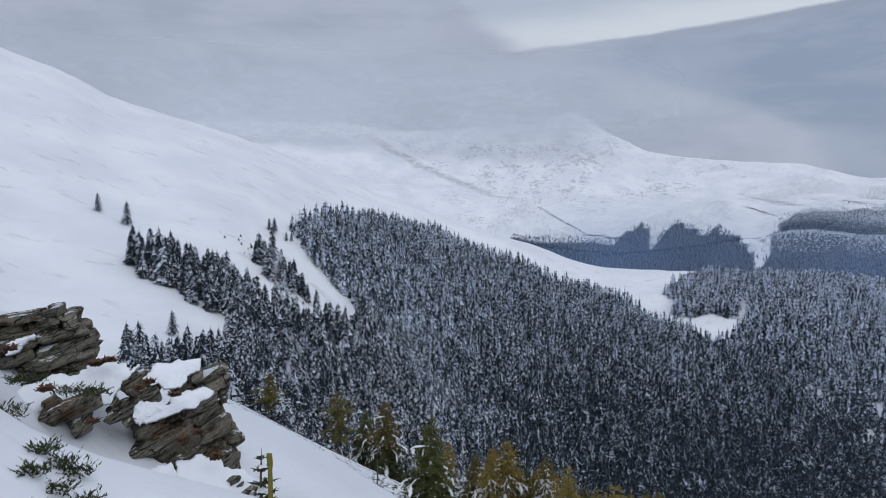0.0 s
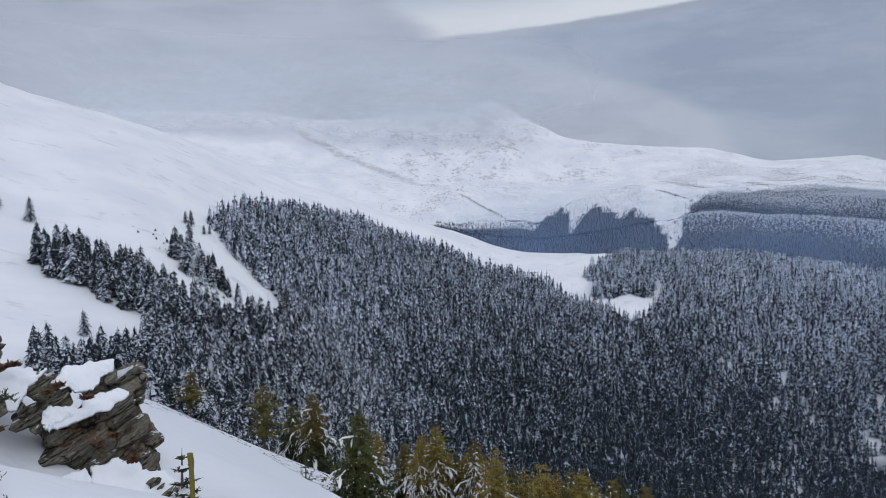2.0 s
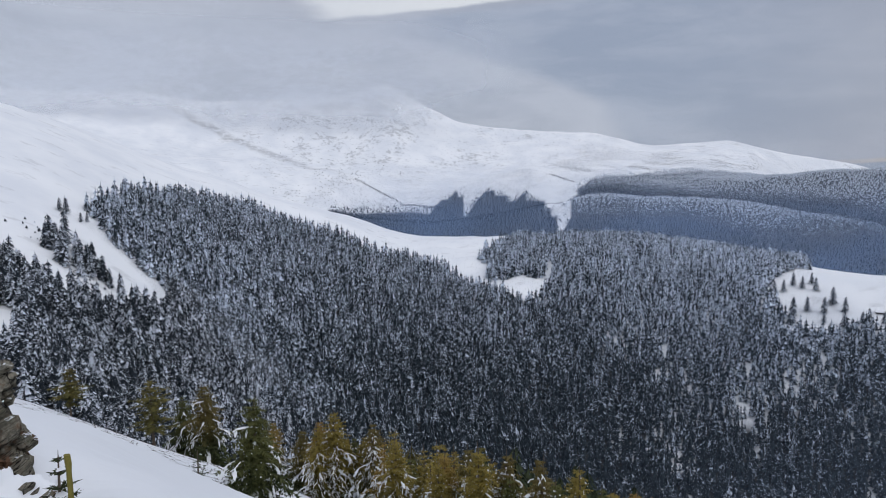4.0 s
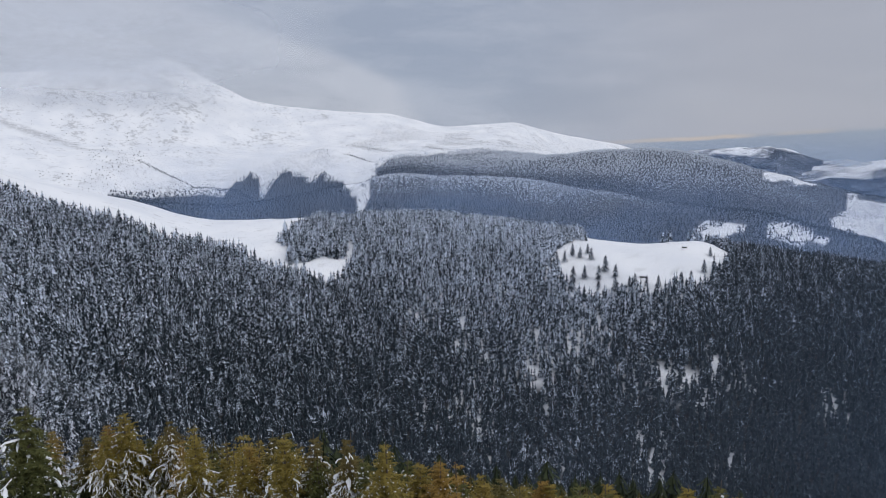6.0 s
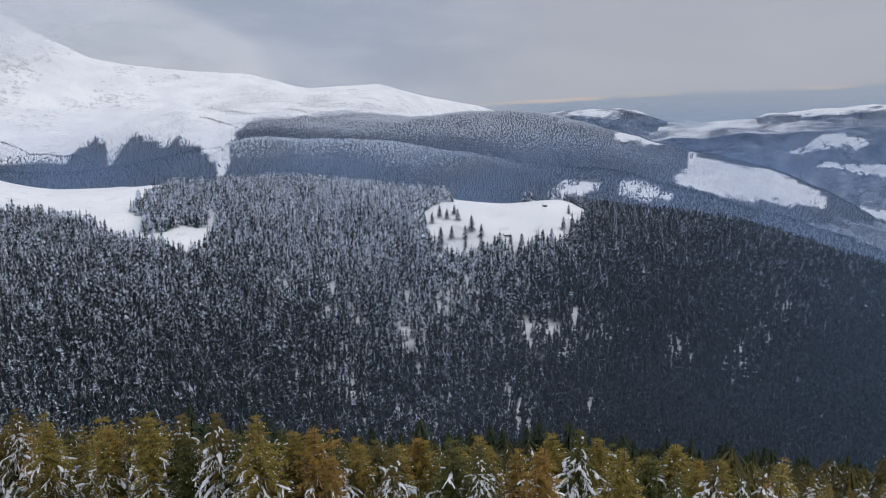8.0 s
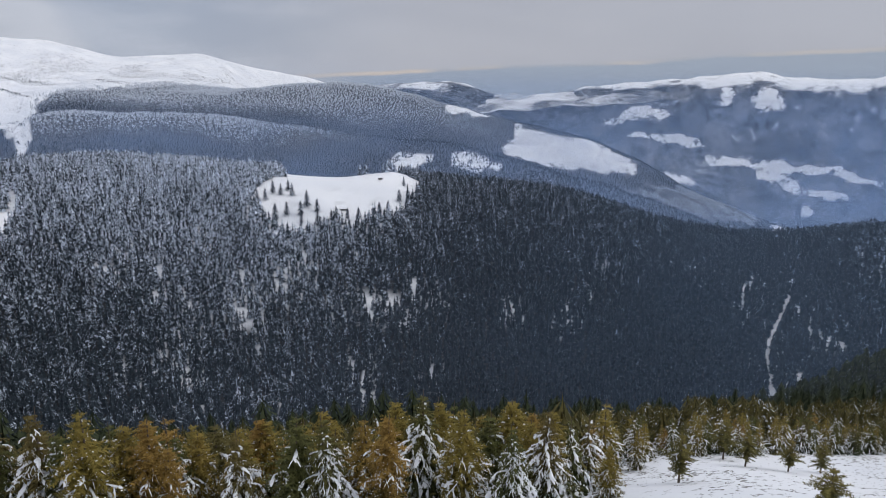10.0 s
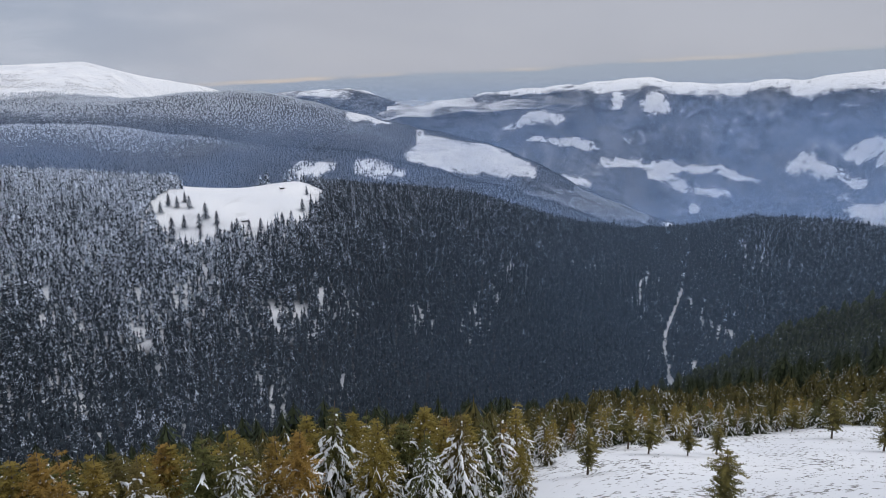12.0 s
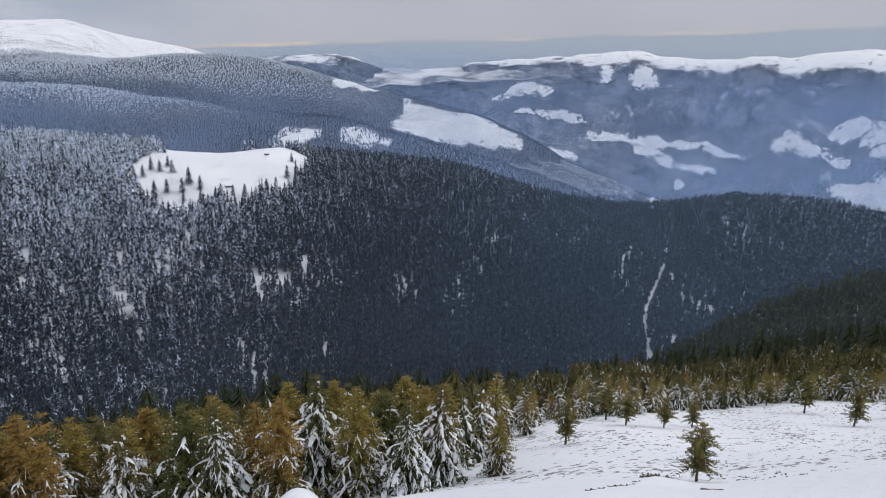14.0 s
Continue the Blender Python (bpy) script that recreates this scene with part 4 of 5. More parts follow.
def build_scrub():
    """Low bushes scattered on the open snow beside the wood."""
    g = np.random.default_rng(50)
    az = np.concatenate([g.normal(-14.6, 0.9, 26), g.normal(-12.6, 0.7, 26)])
    r = np.concatenate([g.uniform(595, 645, 26), g.uniform(540, 600, 26)])
    x, y = np.sin(np.radians(az)) * r, np.cos(np.radians(az)) * r
    plant("forest", [fir_shape(5, 5, s, 0.06, 0.42) for s in (19, 20)], x, y, g.uniform(1.0, 3.4, 52), g.uniform(0.9, 1.3, 52), 70, FIR_LEFT, "small dark bushes dotted over the open snow slope", 0.1)


build_scrub()
build_woods()
build_back_woods()
build_tree_line("dark line of firs along the edge of a ravine", (7.5, 9.4, 11.5, 12.7, 14.2, 15.6, 18.0), (2458, 2388, 2304, 2294, 2286, 2232, 1874), 420, 49)
build_tree_line("dark file of firs along the crest of the spur", (26.6, 28, 33, 39, 46), (2004, 2004, 2004, 2004, 2004), 800, 51)
build_tree_line("dark file of firs climbing the mountain side", (22.8, 23.6, 24.2, 25.2, 26.9), (2440, 2424, 2410, 2354, 2340), 80, 52)


# ---------------------------------------------------------------- mist and cloud
def veil(name, material, radius, az0, az1, z0, z1, label):
    """An upright sheet of mist bent round the stand."""
    az = np.radians(np.arange(az0, az1 + 0.1, 2.0))
    n = len(az)
    ring = np.stack([np.sin(az) * radius, np.cos(az) * radius], 1)
    verts = np.concatenate([np.c_[ring, np.full(n, z0)], np.c_[ring, np.full(n, z1)]])
    k = np.arange(n - 1)
    me = mesh_of(name, verts, np.stack([k, k + 1, k + 1 + n, k + n], 1), material, True)
    return tagged(new(name, me), label, "mist", kind="stuff")


def cloud_bed(name, material, az0, az1, r0, r1, z0, z1, label):
    """A lying sheet of cloud, rising slightly away from the stand."""
    az, r = np.radians(np.arange(az0, az1 + 0.1, 1.0)), np.linspace(r0, r1, 12)
    gx, gy = np.sin(az)[:, None] * r, np.cos(az)[:, None] * r
    # the last term tilts the sheet up to the right to fit the camera's view
    gz = np.broadcast_to(np.linspace(z0, z1, 12), gx.shape) + 14 * fbm(gx / 160, gy / 160, 91) + 5 * (np.degrees(az)[:, None] - 58)
    i, j = np.meshgrid(np.arange(len(az) - 1), np.arange(11), indexing="ij")
    k = i * 12 + j
    quads = np.stack([k, k + 1, k + 13, k + 12], -1).reshape(-1, 4)
    me = mesh_of(name, np.stack([gx, gy, gz], -1).reshape(-1, 3), quads[:, ::-1], material, True)
    return tagged(new(name, me), label, "cloud", kind="stuff")


# blue haze added as tinted sheets standing between the slopes
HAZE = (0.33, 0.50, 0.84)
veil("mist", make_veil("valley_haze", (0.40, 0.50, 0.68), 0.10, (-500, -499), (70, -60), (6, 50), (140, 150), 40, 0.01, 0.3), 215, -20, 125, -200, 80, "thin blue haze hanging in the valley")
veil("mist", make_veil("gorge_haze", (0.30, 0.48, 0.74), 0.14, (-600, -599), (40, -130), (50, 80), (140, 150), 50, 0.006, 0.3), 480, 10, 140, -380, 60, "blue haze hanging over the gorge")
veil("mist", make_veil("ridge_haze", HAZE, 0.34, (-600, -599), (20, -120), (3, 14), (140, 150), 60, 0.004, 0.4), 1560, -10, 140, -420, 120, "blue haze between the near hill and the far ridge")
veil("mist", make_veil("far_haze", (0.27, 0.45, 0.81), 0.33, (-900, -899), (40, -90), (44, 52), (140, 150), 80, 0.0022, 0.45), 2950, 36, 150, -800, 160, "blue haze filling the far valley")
cloud_bed("cloud", make_veil("sea_of_cloud", (0.97, 0.97, 0.98), 0.85, (-400, -399), (400, 399), (51, 56), (66, 75), 30, 0.005, 0.85, False, 0.1), 48, 80, 4020, 4400, -196, -128, "white sea of cloud lying in the far valley")
veil("cloud", make_veil("summit_cloud", (0.76, 0.79, 0.84), 0.9, (150, 300), (640, 420), (-60, -50), (11, 24), 200, 0.0018, 0.45), 2780, -60, 40, 60, 900, "grey cloud wrapped round the snowy summit")


def wisp(points, deep, high, label):
    """Blown snow hanging in the gully: a ragged sheet that fades out all round."""
    n, m = 24, 7
    t = np.linspace(0, 1, n)
    az = np.interp(t, np.linspace(0, 1, len(points)), [p[0] for p in points])
    r = np.interp(t, np.linspace(0, 1, len(points)), [p[1] for p in points])
    x, y = np.sin(np.radians(az)) * r, np.cos(np.radians(az)) * r
    z = land(x, y)
    verts, fade = [], []
    for j in range(m):
        v = j / (m - 1)
        verts += [(a, b, c + deep + high * v) for a, b, c in zip(x, y, z)]
        fade += list(np.sin(np.pi * t) ** 0.8 * math.sin(math.pi * v))
    i, j = np.meshgrid(np.arange(n - 1), np.arange(m - 1), indexing="ij")
    k = j * n + i
    me = mesh_of("mist", verts, np.stack([k, k + 1, k + 1 + n, k + n], -1).reshape(-1, 4), WISP, True)
    me.attributes.new("fade", "FLOAT", "POINT").data.foreach_set("value", np.array(fade, np.float32))
    return tagged(new("mist", me), label, "mist", kind="stuff")


WISP = make_veil("blown_snow", (0.92, 0.94, 0.98), 0.22, (-900, -899), (900, 899), (-170, -169), (169, 170), 1, 0.03, 0.85, True)
wisp([(-7.5, 615), (-4, 590), (0, 560), (4.5, 535)], 4, 34, "blown snow drifting down the gully between the woods")
wisp([(-13, 690), (-10, 660), (-7, 600)], 0, 14, "blown snow drifting down the gully between the woods")
# ---------------------------------------------------------------- single trees
def part(name, me, parent, label=""):
    """Links a mesh as one part under a thing."""
    ob = new(name, me)
    ob.parent = parent
    if label:
        tagged(ob, label)
    return ob


def trunk_mesh(high, thick, g, sides=7, bend=0.03):
    """Tapered, slightly crooked stem."""
    levels = 7
    verts, faces = [], []
    wob = np.cumsum(g.normal(0, bend * high / levels, (levels + 1, 2)), 0) * np.linspace(0, 1, levels + 1)[:, None]
    for k in range(levels + 1):
        t = k / levels
        rad = thick * (1 - t) ** 0.8 + 0.006 * high * 0.3
        if k == 0:
            rad *= 1.35
        for s in range(sides):
            a = 6.283 * s / sides
            verts.append((wob[k, 0] + rad * math.cos(a), wob[k, 1] + rad * math.sin(a), high * t - (0.35 if k == 0 else 0)))
    for k in range(levels):
        for s in range(sides):
            q = (s + 1) % sides
            faces.append((k * sides + s, k * sides + q, (k + 1) * sides + q, (k + 1) * sides + s))
    return mesh_of("trunk", verts, faces, BARK, True), wob


def boughs(high, g, whorls, per, reach, start, droop, steps, crown_curve):
    """Lists of bough spines: each a row of points from the stem outwards."""
    spines = []
    for w in range(whorls):
        t = start + (0.985 - start) * (w + g.uniform(-0.3, 0.3)) / whorls
        t = min(max(t, start), 0.98)
        length = reach * crown_curve(t) * high
        count = max(3, round(per * g.uniform(0.8, 1.2)))
        turn = g.uniform(0, 6.283)
        for k in range(count):
            a = turn + 6.283 * (k + g.uniform(-0.3, 0.3)) / count
            ln = max(length * g.uniform(0.55, 1.15), 0.035 * high)
            pts = []
            lift = g.uniform(0.05, 0.35) * (0.4 + t)
            for i in range(steps + 1):
                u = i / steps
                out = ln * u
                z = high * t + ln * (lift * u - droop * u * u * (1.3 - t)) * 1.0
                aa = a + g.normal(0, 0.03)
                pts.append((out * math.cos(aa), out * math.sin(aa), z))
            spines.append((t, ln, a, pts))
    return spines


def crown_mesh(spines, g, material, spray, hang, twigs=2):
    """Needle sprays set along both sides of every bough."""
    verts, faces = [], []

    def tri(a, b, c):
        k = len(verts)
        verts.extend((a, b, c)); faces.append((k, k + 1, k + 2))

    for t, ln, a, pts in spines:
        ox, oy = math.cos(a), math.sin(a)
        px, py = -oy, ox
        n = len(pts) - 1
        for i in range(n):
            (x0, y0, z0), (x1, y1, z1) = pts[i], pts[i + 1]
            u = (i + 0.5) / n
            wide = spray * ln * (1.15 - 0.75 * u) + 0.05
            # the bough itself, a thin needle-clad strip
            tri((x0 + px * 0.025, y0 + py * 0.025, z0), (x0 - px * 0.025, y0 - py * 0.025, z0 - 0.03), (x1, y1, z1))
            for side in (-1, 1):
                for q in range(twigs):
                    s = (q + g.uniform(0.1, 0.9)) / twigs
                    bx, by, bz = x0 + (x1 - x0) * s, y0 + (y1 - y0) * s, z0 + (z1 - z0) * s
                    w = wide * g.uniform(0.6, 1.25)
                    fwd = w * g.uniform(0.35, 0.95)
                    dz = -w * hang * g.uniform(0.3, 1.5) + w * g.uniform(-0.1, 0.35)
                    tip = (bx + px * side * w + ox * fwd, by + py * side * w + oy * fwd, bz + dz)
                    half = w * g.uniform(0.12, 0.26)
                    tri((bx - ox * half, by - oy * half, bz), (bx + ox * half, by + oy * half, bz - half * 0.3), tip)
                    # a hanging secondary tuft
                    tri((bx + px * side * w * 0.3, by + py * side * w * 0.3, bz + dz * 0.3), (bx + px * side * w * 0.75 + ox * fwd * 0.6, by + py * side * w * 0.75 + oy * fwd * 0.6, bz + dz * 0.8),
                        (bx + px * side * w * 0.5 + ox * fwd * 0.2, by + py * side * w * 0.5 + oy * fwd * 0.2, bz + dz - w * hang * 0.9))
        x, y, z = pts[-1]
        tri((x - px * 0.04 * ln, y - py * 0.04 * ln, z), (x + px * 0.04 * ln, y + py * 0.04 * ln, z), (x + ox * 0.12 * ln, y + oy * 0.12 * ln, z + 0.01))
    return mesh_of("crown", verts, faces, material)


def snow_load(spines, g, share, top, heavy, flecks):
    """Snow draped along the boughs, in narrow ragged strips with side lobes."""
    verts, faces = [], []

    def strip(path, side, wide):
        k = len(verts)
        n = len(path)
        for i, c in enumerate(path):
            w = wide * (0.35 if i in (0, n - 1) else 1.0) * g.uniform(0.7, 1.25)
            for o, h in ((-1, -0.03), (0, 0.05 + 0.25 * w), (1, -0.03)):
                verts.append(tuple(c + side * (o * w) + Vector((0, 0, h))))
        for i in range(n - 1):
            for c in range(2):
                b = k + i * 3 + c
                faces.append((b, b + 1, b + 4, b + 3))

    for t, ln, a, pts in spines:
        if g.random() > share or t > top + g.uniform(-0.15, 0.25):
            continue
        p = [Vector(q) for q in pts]
        side = Vector((-math.sin(a), math.cos(a), 0))
        i = int(g.integers(0, max(1, len(p) - 2)))
        j = int(g.integers(i + 2, len(p) + 1)) if len(p) > i + 2 else len(p)
        strip(p[i:j], side, heavy * (0.028 + 0.048 * ln) * g.uniform(0.5, 1.6))
        for s in (-1, 1):
            for c in p[i + 1:j:2]:
                d = side * (s * ln * g.uniform(0.10, 0.24)) + (p[-1] - p[0]) * g.uniform(0.1, 0.25) + Vector((0, 0, -ln * g.uniform(0.05, 0.3)))
                strip([c, c + d * 0.6 + Vector((0, 0, -0.02)), c + d + Vector((0, 0, -0.12 * ln))], Vector((math.cos(a), math.sin(a), 0)), heavy * (0.026 + 0.042 * ln) * g.uniform(0.5, 1.5))
        # small flecks caught on the twigs
    for t, ln, a, pts in [q for q in spines for _ in range(math.ceil(flecks))]:
        if t < 0.66 + g.uniform(-0.25, 0.25) and g.random() < flecks / max(1, math.ceil(flecks)):
            c = Vector(pts[int(g.integers(1, len(pts)))]) + Vector((g.normal(0, 0.10 * ln), g.normal(0, 0.10 * ln), 0.03))
            w = g.uniform(0.02, 0.07)
            k = len(verts)
            verts.extend((tuple(c + Vector((-w, g.uniform(-w, w), 0))), tuple(c + Vector((g.uniform(-w, w), -w, 0.01))), tuple(c + Vector((w, g.uniform(-w, w), 0))), tuple(c + Vector((0, w, 0.05)))))
            faces.append((k, k + 1, k + 2, k + 3))
    if not faces:
        return None
    return mesh_of("snow", verts, faces, SNOW, True)


# how each kind grows: whorls, boughs a whorl, reach, lowest bough, droop, needles, spray, hang, share of snowy boughs, highest snow
HABIT = {
    "olive": (27, 8, 0.37, 0.04, 0.42, OLIVE, 0.26, 0.42, 0.72, 0.46, lambda t, s: (1 - t) ** 0.70 * (0.85 + 0.15 * math.sin(9 * t + s)) + 0.02),
    "snowy": (22, 8, 0.36, 0.04, 0.80, GREEN, 0.24, 0.65, 1.0, 0.68, lambda t, s: (1 - t) ** 0.85 + 0.02),
    "dark": (23, 8, 0.39, 0.04, 0.50, GREEN, 0.26, 0.45, 0.22, 0.6, lambda t, s: (1 - t) ** 0.68 + 0.02),
    "fir": (23, 8, 0.34, 0.03, 0.50, GREEN, 0.26, 0.45, 0.06, 0.6, lambda t, s: (1 - t) ** 0.72 + 0.02),
    "pine": (16, 5, 0.64, 0.22, 0.24, PINE, 0.20, 0.26, 0.05, 0.9, lambda t, s: (1 - t) ** 0.75 * (0.75 + 0.25 * math.sin(13 * t + s)) * min(1.0, 0.45 + (t - 0.2) * 3.0) + 0.03),
    "sapling": (8, 4, 0.34, 0.05, -0.15, GREEN, 0.15, 0.15, 0.0, 0.9, lambda t, s: (1 - t) ** 0.9 + 0.02),
}


def conifer(name, label, seed, high, kind, fine=True):
    """A conifer with stem, crown and snow, at the origin."""
    g = np.random.default_rng(seed)
    root = new(name)
    root.empty_display_size = 0.3
    whorls, per, reach, start, droop, needles, spray, hang, share, top, curve = HABIT[kind]
    if not fine:
        whorls, per, spray = round(whorls * 0.60), round(per * 0.8), spray * 1.6
    stem, wob = trunk_mesh(high, 0.014 * high + 0.015, g)
    spines = boughs(high, g, whorls, per, reach, start, droop, 4 if fine else 3, lambda t: curve(t, seed))
    part("trunk", stem, root)
    if kind == "fir":
        v, f = fir_shape(17, 10, seed, 0.04, 0.225)
        part("crown", mesh_of("crown", v * high, f, FIR_LEFT), root)
        return tagged(root, label, "tree")
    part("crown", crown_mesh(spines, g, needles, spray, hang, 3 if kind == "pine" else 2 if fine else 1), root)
    load = snow_load(spines, g, share, top, 1.35 if kind == "snowy" else 1.0, {"pine": 0.12, "olive": 3.2, "snowy": 2.6, "dark": 1.2}.get(kind, 0.6))
    if load:
        tagged(part("snow", load, root, "snow lying on the boughs"), kind="stuff")
    return tagged(root, label, "tree")


def stand_at(ob, az, r, scale, turn):
    x, y, z = spot(az, r)
    ob.matrix_basis = pose(x, y, z - 0.05, 0, 0, turn) @ Matrix.Scale(scale, 4)
    return ob


def copy_at(ob, az, r, scale, turn, lean=0.0):
    x, y, z = spot(az, r)
    made = copy_thing(ob, pose(x, y, z - 0.05, lean, 0, turn))
    made.scale = (scale, scale, scale)
    return made


OLIVE_LABEL = "young spruce with olive and rusty needles on the steep slope"
SNOWY_LABEL = "dark green spruce with heavy snow on drooping boughs"
DARK_LABEL = "dense dark green spruce with patches of snow"
PINE_LABEL = "small open-crowned green pine standing alone on the snowfield"

STAND = "trees of the spruce stand"
kinds = {
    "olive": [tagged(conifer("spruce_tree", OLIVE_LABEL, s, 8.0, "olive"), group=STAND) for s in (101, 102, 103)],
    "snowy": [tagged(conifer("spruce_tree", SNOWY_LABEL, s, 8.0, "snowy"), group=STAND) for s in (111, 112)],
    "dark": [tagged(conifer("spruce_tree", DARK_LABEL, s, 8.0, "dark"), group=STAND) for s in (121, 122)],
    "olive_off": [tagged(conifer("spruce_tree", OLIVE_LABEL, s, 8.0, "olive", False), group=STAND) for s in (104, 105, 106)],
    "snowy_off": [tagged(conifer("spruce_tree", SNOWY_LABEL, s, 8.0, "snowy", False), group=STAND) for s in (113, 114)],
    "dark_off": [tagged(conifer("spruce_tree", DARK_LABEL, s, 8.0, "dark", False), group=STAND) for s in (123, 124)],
    "fir": [tagged(conifer("fir_tree", "tall dark fir standing alone on open snow", s, 8.0, "fir", False), group="lone firs on the snow") for s in (125, 126)],
    "pine": [tagged(conifer("pine_tree", PINE_LABEL, s, 3.0, "pine"), group="pines on the snowfield") for s in (131, 132, 133)],
}
used = {key: 0 for key in kinds}


def grow(kind, az, r, high, seed):
    """Stands the next tree of a kind on the ground."""
    g = random.Random(seed)
    if kind in ("olive", "snowy", "dark") and r > 56 and az > 9:
        kind += "_off"
    base = 3.0 if kind == "pine" else 8.0
    pool = kinds[kind]
    k = used[kind]
    used[kind] += 1
    if k < len(pool):
        return stand_at(pool[k], az, r, high / base, g.uniform(0, 360))
    return copy_at(pool[k % len(pool)], az, r, high / base, g.uniform(0, 360), g.uniform(-2, 2))


# pines scattered on the open snow
for i, (az, r, high) in enumerate(((86.2, 39, 4.0), (75.0, 64, 5.2), (93.1, 120, 7.0), (96.5, 106, 6.2), (79.9, 82, 4.8), (83.0, 83, 4.2), (85.2, 88, 4.4), (101, 75, 3.5), (78.2, 88, 5.6), (90.4, 131, 5.2), (98.6, 120, 5.4))):
    grow("pine", az, r, high, 200 + i)
# trees along the brow in the first views
for i, (kind, az, r, high) in enumerate((("pine", -13.9, 98, 6.4), ("pine", -8.4, 84, 8.0), ("dark", -6.2, 88, 7.6), ("dark", -4.6, 82, 9.4), ("snowy", -5.4, 93, 6.5), ("dark", -0.9, 37, 6.3), ("olive", 0.6, 78, 7.4), ("dark", 2.9, 76, 7.6), ("dark", 4.6, 80, 7.4), ("olive", 6.4, 70, 7.6), ("olive", 69.3, 46, 5.2), ("olive", 71.5, 78, 5.5))):
    grow(kind, az, r, high, 240 + i)


def build_stand():
    """The stand of young spruces below the brow: the front rows tree by tree, the rest as one wood."""
    x, y, az, r = scatter(3.5, 104, 36, 190, 3.0, 47)
    near_edge = along([(3, 70), (8, 62), (12, 52), (20, 44), (45, 39), (64, 40), (67, 47), (69, 78), (70.5, 87), (79, 90), (83.5, 109), (88, 127), (92, 135), (104, 148)], az)
    keep = (r > near_edge) & (r < along(BREAK_R, az) + 42)
    x, y, az, r = x[keep], y[keep], az[keep], r[keep]
    g = np.random.default_rng(48)
    order = np.argsort(r - near_edge[keep] + g.uniform(0, 3, len(r)))
    front = np.zeros(len(r), bool)
    front[order[:285]] = True
    for i in np.nonzero(front)[0]:
        kind = g.choice(["olive", "snowy", "dark"], p=[0.56, 0.34, 0.10] if r[i] < 54 else [0.66, 0.20, 0.14] if r[i] < 110 else [0.52, 0.16, 0.32])
        grow(str(kind), float(az[i]), float(r[i]), float(np.clip(g.normal(8.0, 1.0), 5.0, 9.4)) * (1.07 if az[i] < 60 else 1.0 if az[i] < 69 else 0.72), 300 + int(i))
    back = ~front
    plant("forest", [fir_shape(15, 11, s, 0.04, 0.21) for s in (21, 22, 23, 24)], x[back], y[back], g.normal(8.0, 1.1, back.sum()).clip(5, 11), g.uniform(0.9, 1.25, back.sum()), 65, FIR_YOUNG, "young olive-green spruce stand on the slope below the brow")


build_stand()

# lone firs on the open slope and in the meadow by the hut
for i, (az, r, high) in enumerate(((-25.8, 602, 14), (-23.9, 588, 18), (-20.9, 381, 13), (-24.3, 332, 11), (-23.3, 327, 18), (-22.2, 335, 11), (-21.2, 338, 10), (-20.0, 345, 13), (-13.7, 692, 12), (-13.3, 694, 15), (-12.4, 690, 9), (-12.0, 698, 9),
                                   (41.1, 917, 19), (42.0, 925, 15), (43.1, 906, 11), (43.6, 939, 18), (44.4, 928, 15), (42.5, 967, 14), (43.1, 922, 16), (40.4, 967, 13), (41.0, 981, 14), (39.8, 967, 12), (41.6, 973, 13), (42.2, 985, 12), (51.0, 960, 15), (51.4, 1013, 11), (50.1, 932, 13), (45.5, 910, 13), (45.9, 910, 16), (44.4, 900, 16), (46.8, 915, 12), (47.7, 914, 13), (49.4, 931, 11))):
    grow("fir", az, r, high * (1.3 if az > 30 else 1.05), 700 + i)


def build_grass():
    """Low ridges of dry grass and heather standing out of the wind-scoured snow."""
    g = np.random.default_rng(81)
    verts, faces = [], []
    az = np.concatenate([106 - 40 * g.random(1300) ** 1.4, g.uniform(-18, 12, 1000)])
    r = np.concatenate([24 + 110 * g.random(1300) ** 1.3, 22 + 76 * g.random(1000)])
    x, y = np.sin(np.radians(az)) * r, np.cos(np.radians(az)) * r
    keep = fbm(x / 9, y / 9, 83) > -0.15
    x, y, r = x[keep], y[keep], r[keep]
    z = land(x, y)
    for cx, cy, cz in zip(x, y, z):
        turn = radians(-42) + g.normal(0, 0.25)
        long, high = g.uniform(0.15, 0.9), g.uniform(0.03, 0.08)
        d, s = np.array([math.cos(turn), math.sin(turn)]), np.array([-math.sin(turn), math.cos(turn)])
        for q in range(3 + int(long * 7)):
            o = d * g.uniform(-long, long) + s * g.normal(0, 0.05)
            b = np.array([cx, cy]) + o
            w = d * g.uniform(0.05, 0.16)
            lean = s * g.normal(0, 0.05) + d * g.normal(0, 0.06)
            k = len(verts)
            base = float(land(np.array(b[0]), np.array(b[1])))
            verts += [(*(b - w), base - 0.03), (*(b + w), base - 0.03), (*(b + lean), base + high * g.uniform(0.5, 1.3))]
            faces.append((k, k + 1, k + 2))
    me = mesh_of("dry_grass", verts, faces, GRASS)
    tagged(new("dry_grass", me), "dark dry grass and heather poking through the scoured snow", "grass", kind="stuff")


build_grass()
# ---------------------------------------------------------------- the outcrop
# The outcrop's outlines are traced from the camera's view, on an upright plane ten metres from the stand: metres along
# it, and heights.
FACE = -25.0
ACROSS = np.array([math.cos(radians(FACE)), -math.sin(radians(FACE)), 0.0])
AWAY = np.array([math.sin(radians(FACE)), math.cos(radians(FACE)), 0.0])


def within(poly, a, b):
    hit = np.zeros(np.shape(a), bool)
    for (a0, b0), (a1, b1) in zip(poly, poly[1:] + poly[:1]):
        hit ^= ((b0 > b) != (b1 > b)) & (a < (a1 - a0) * (b - b0) / ((b1 - b0) or 1e-9) + a0)
    return hit


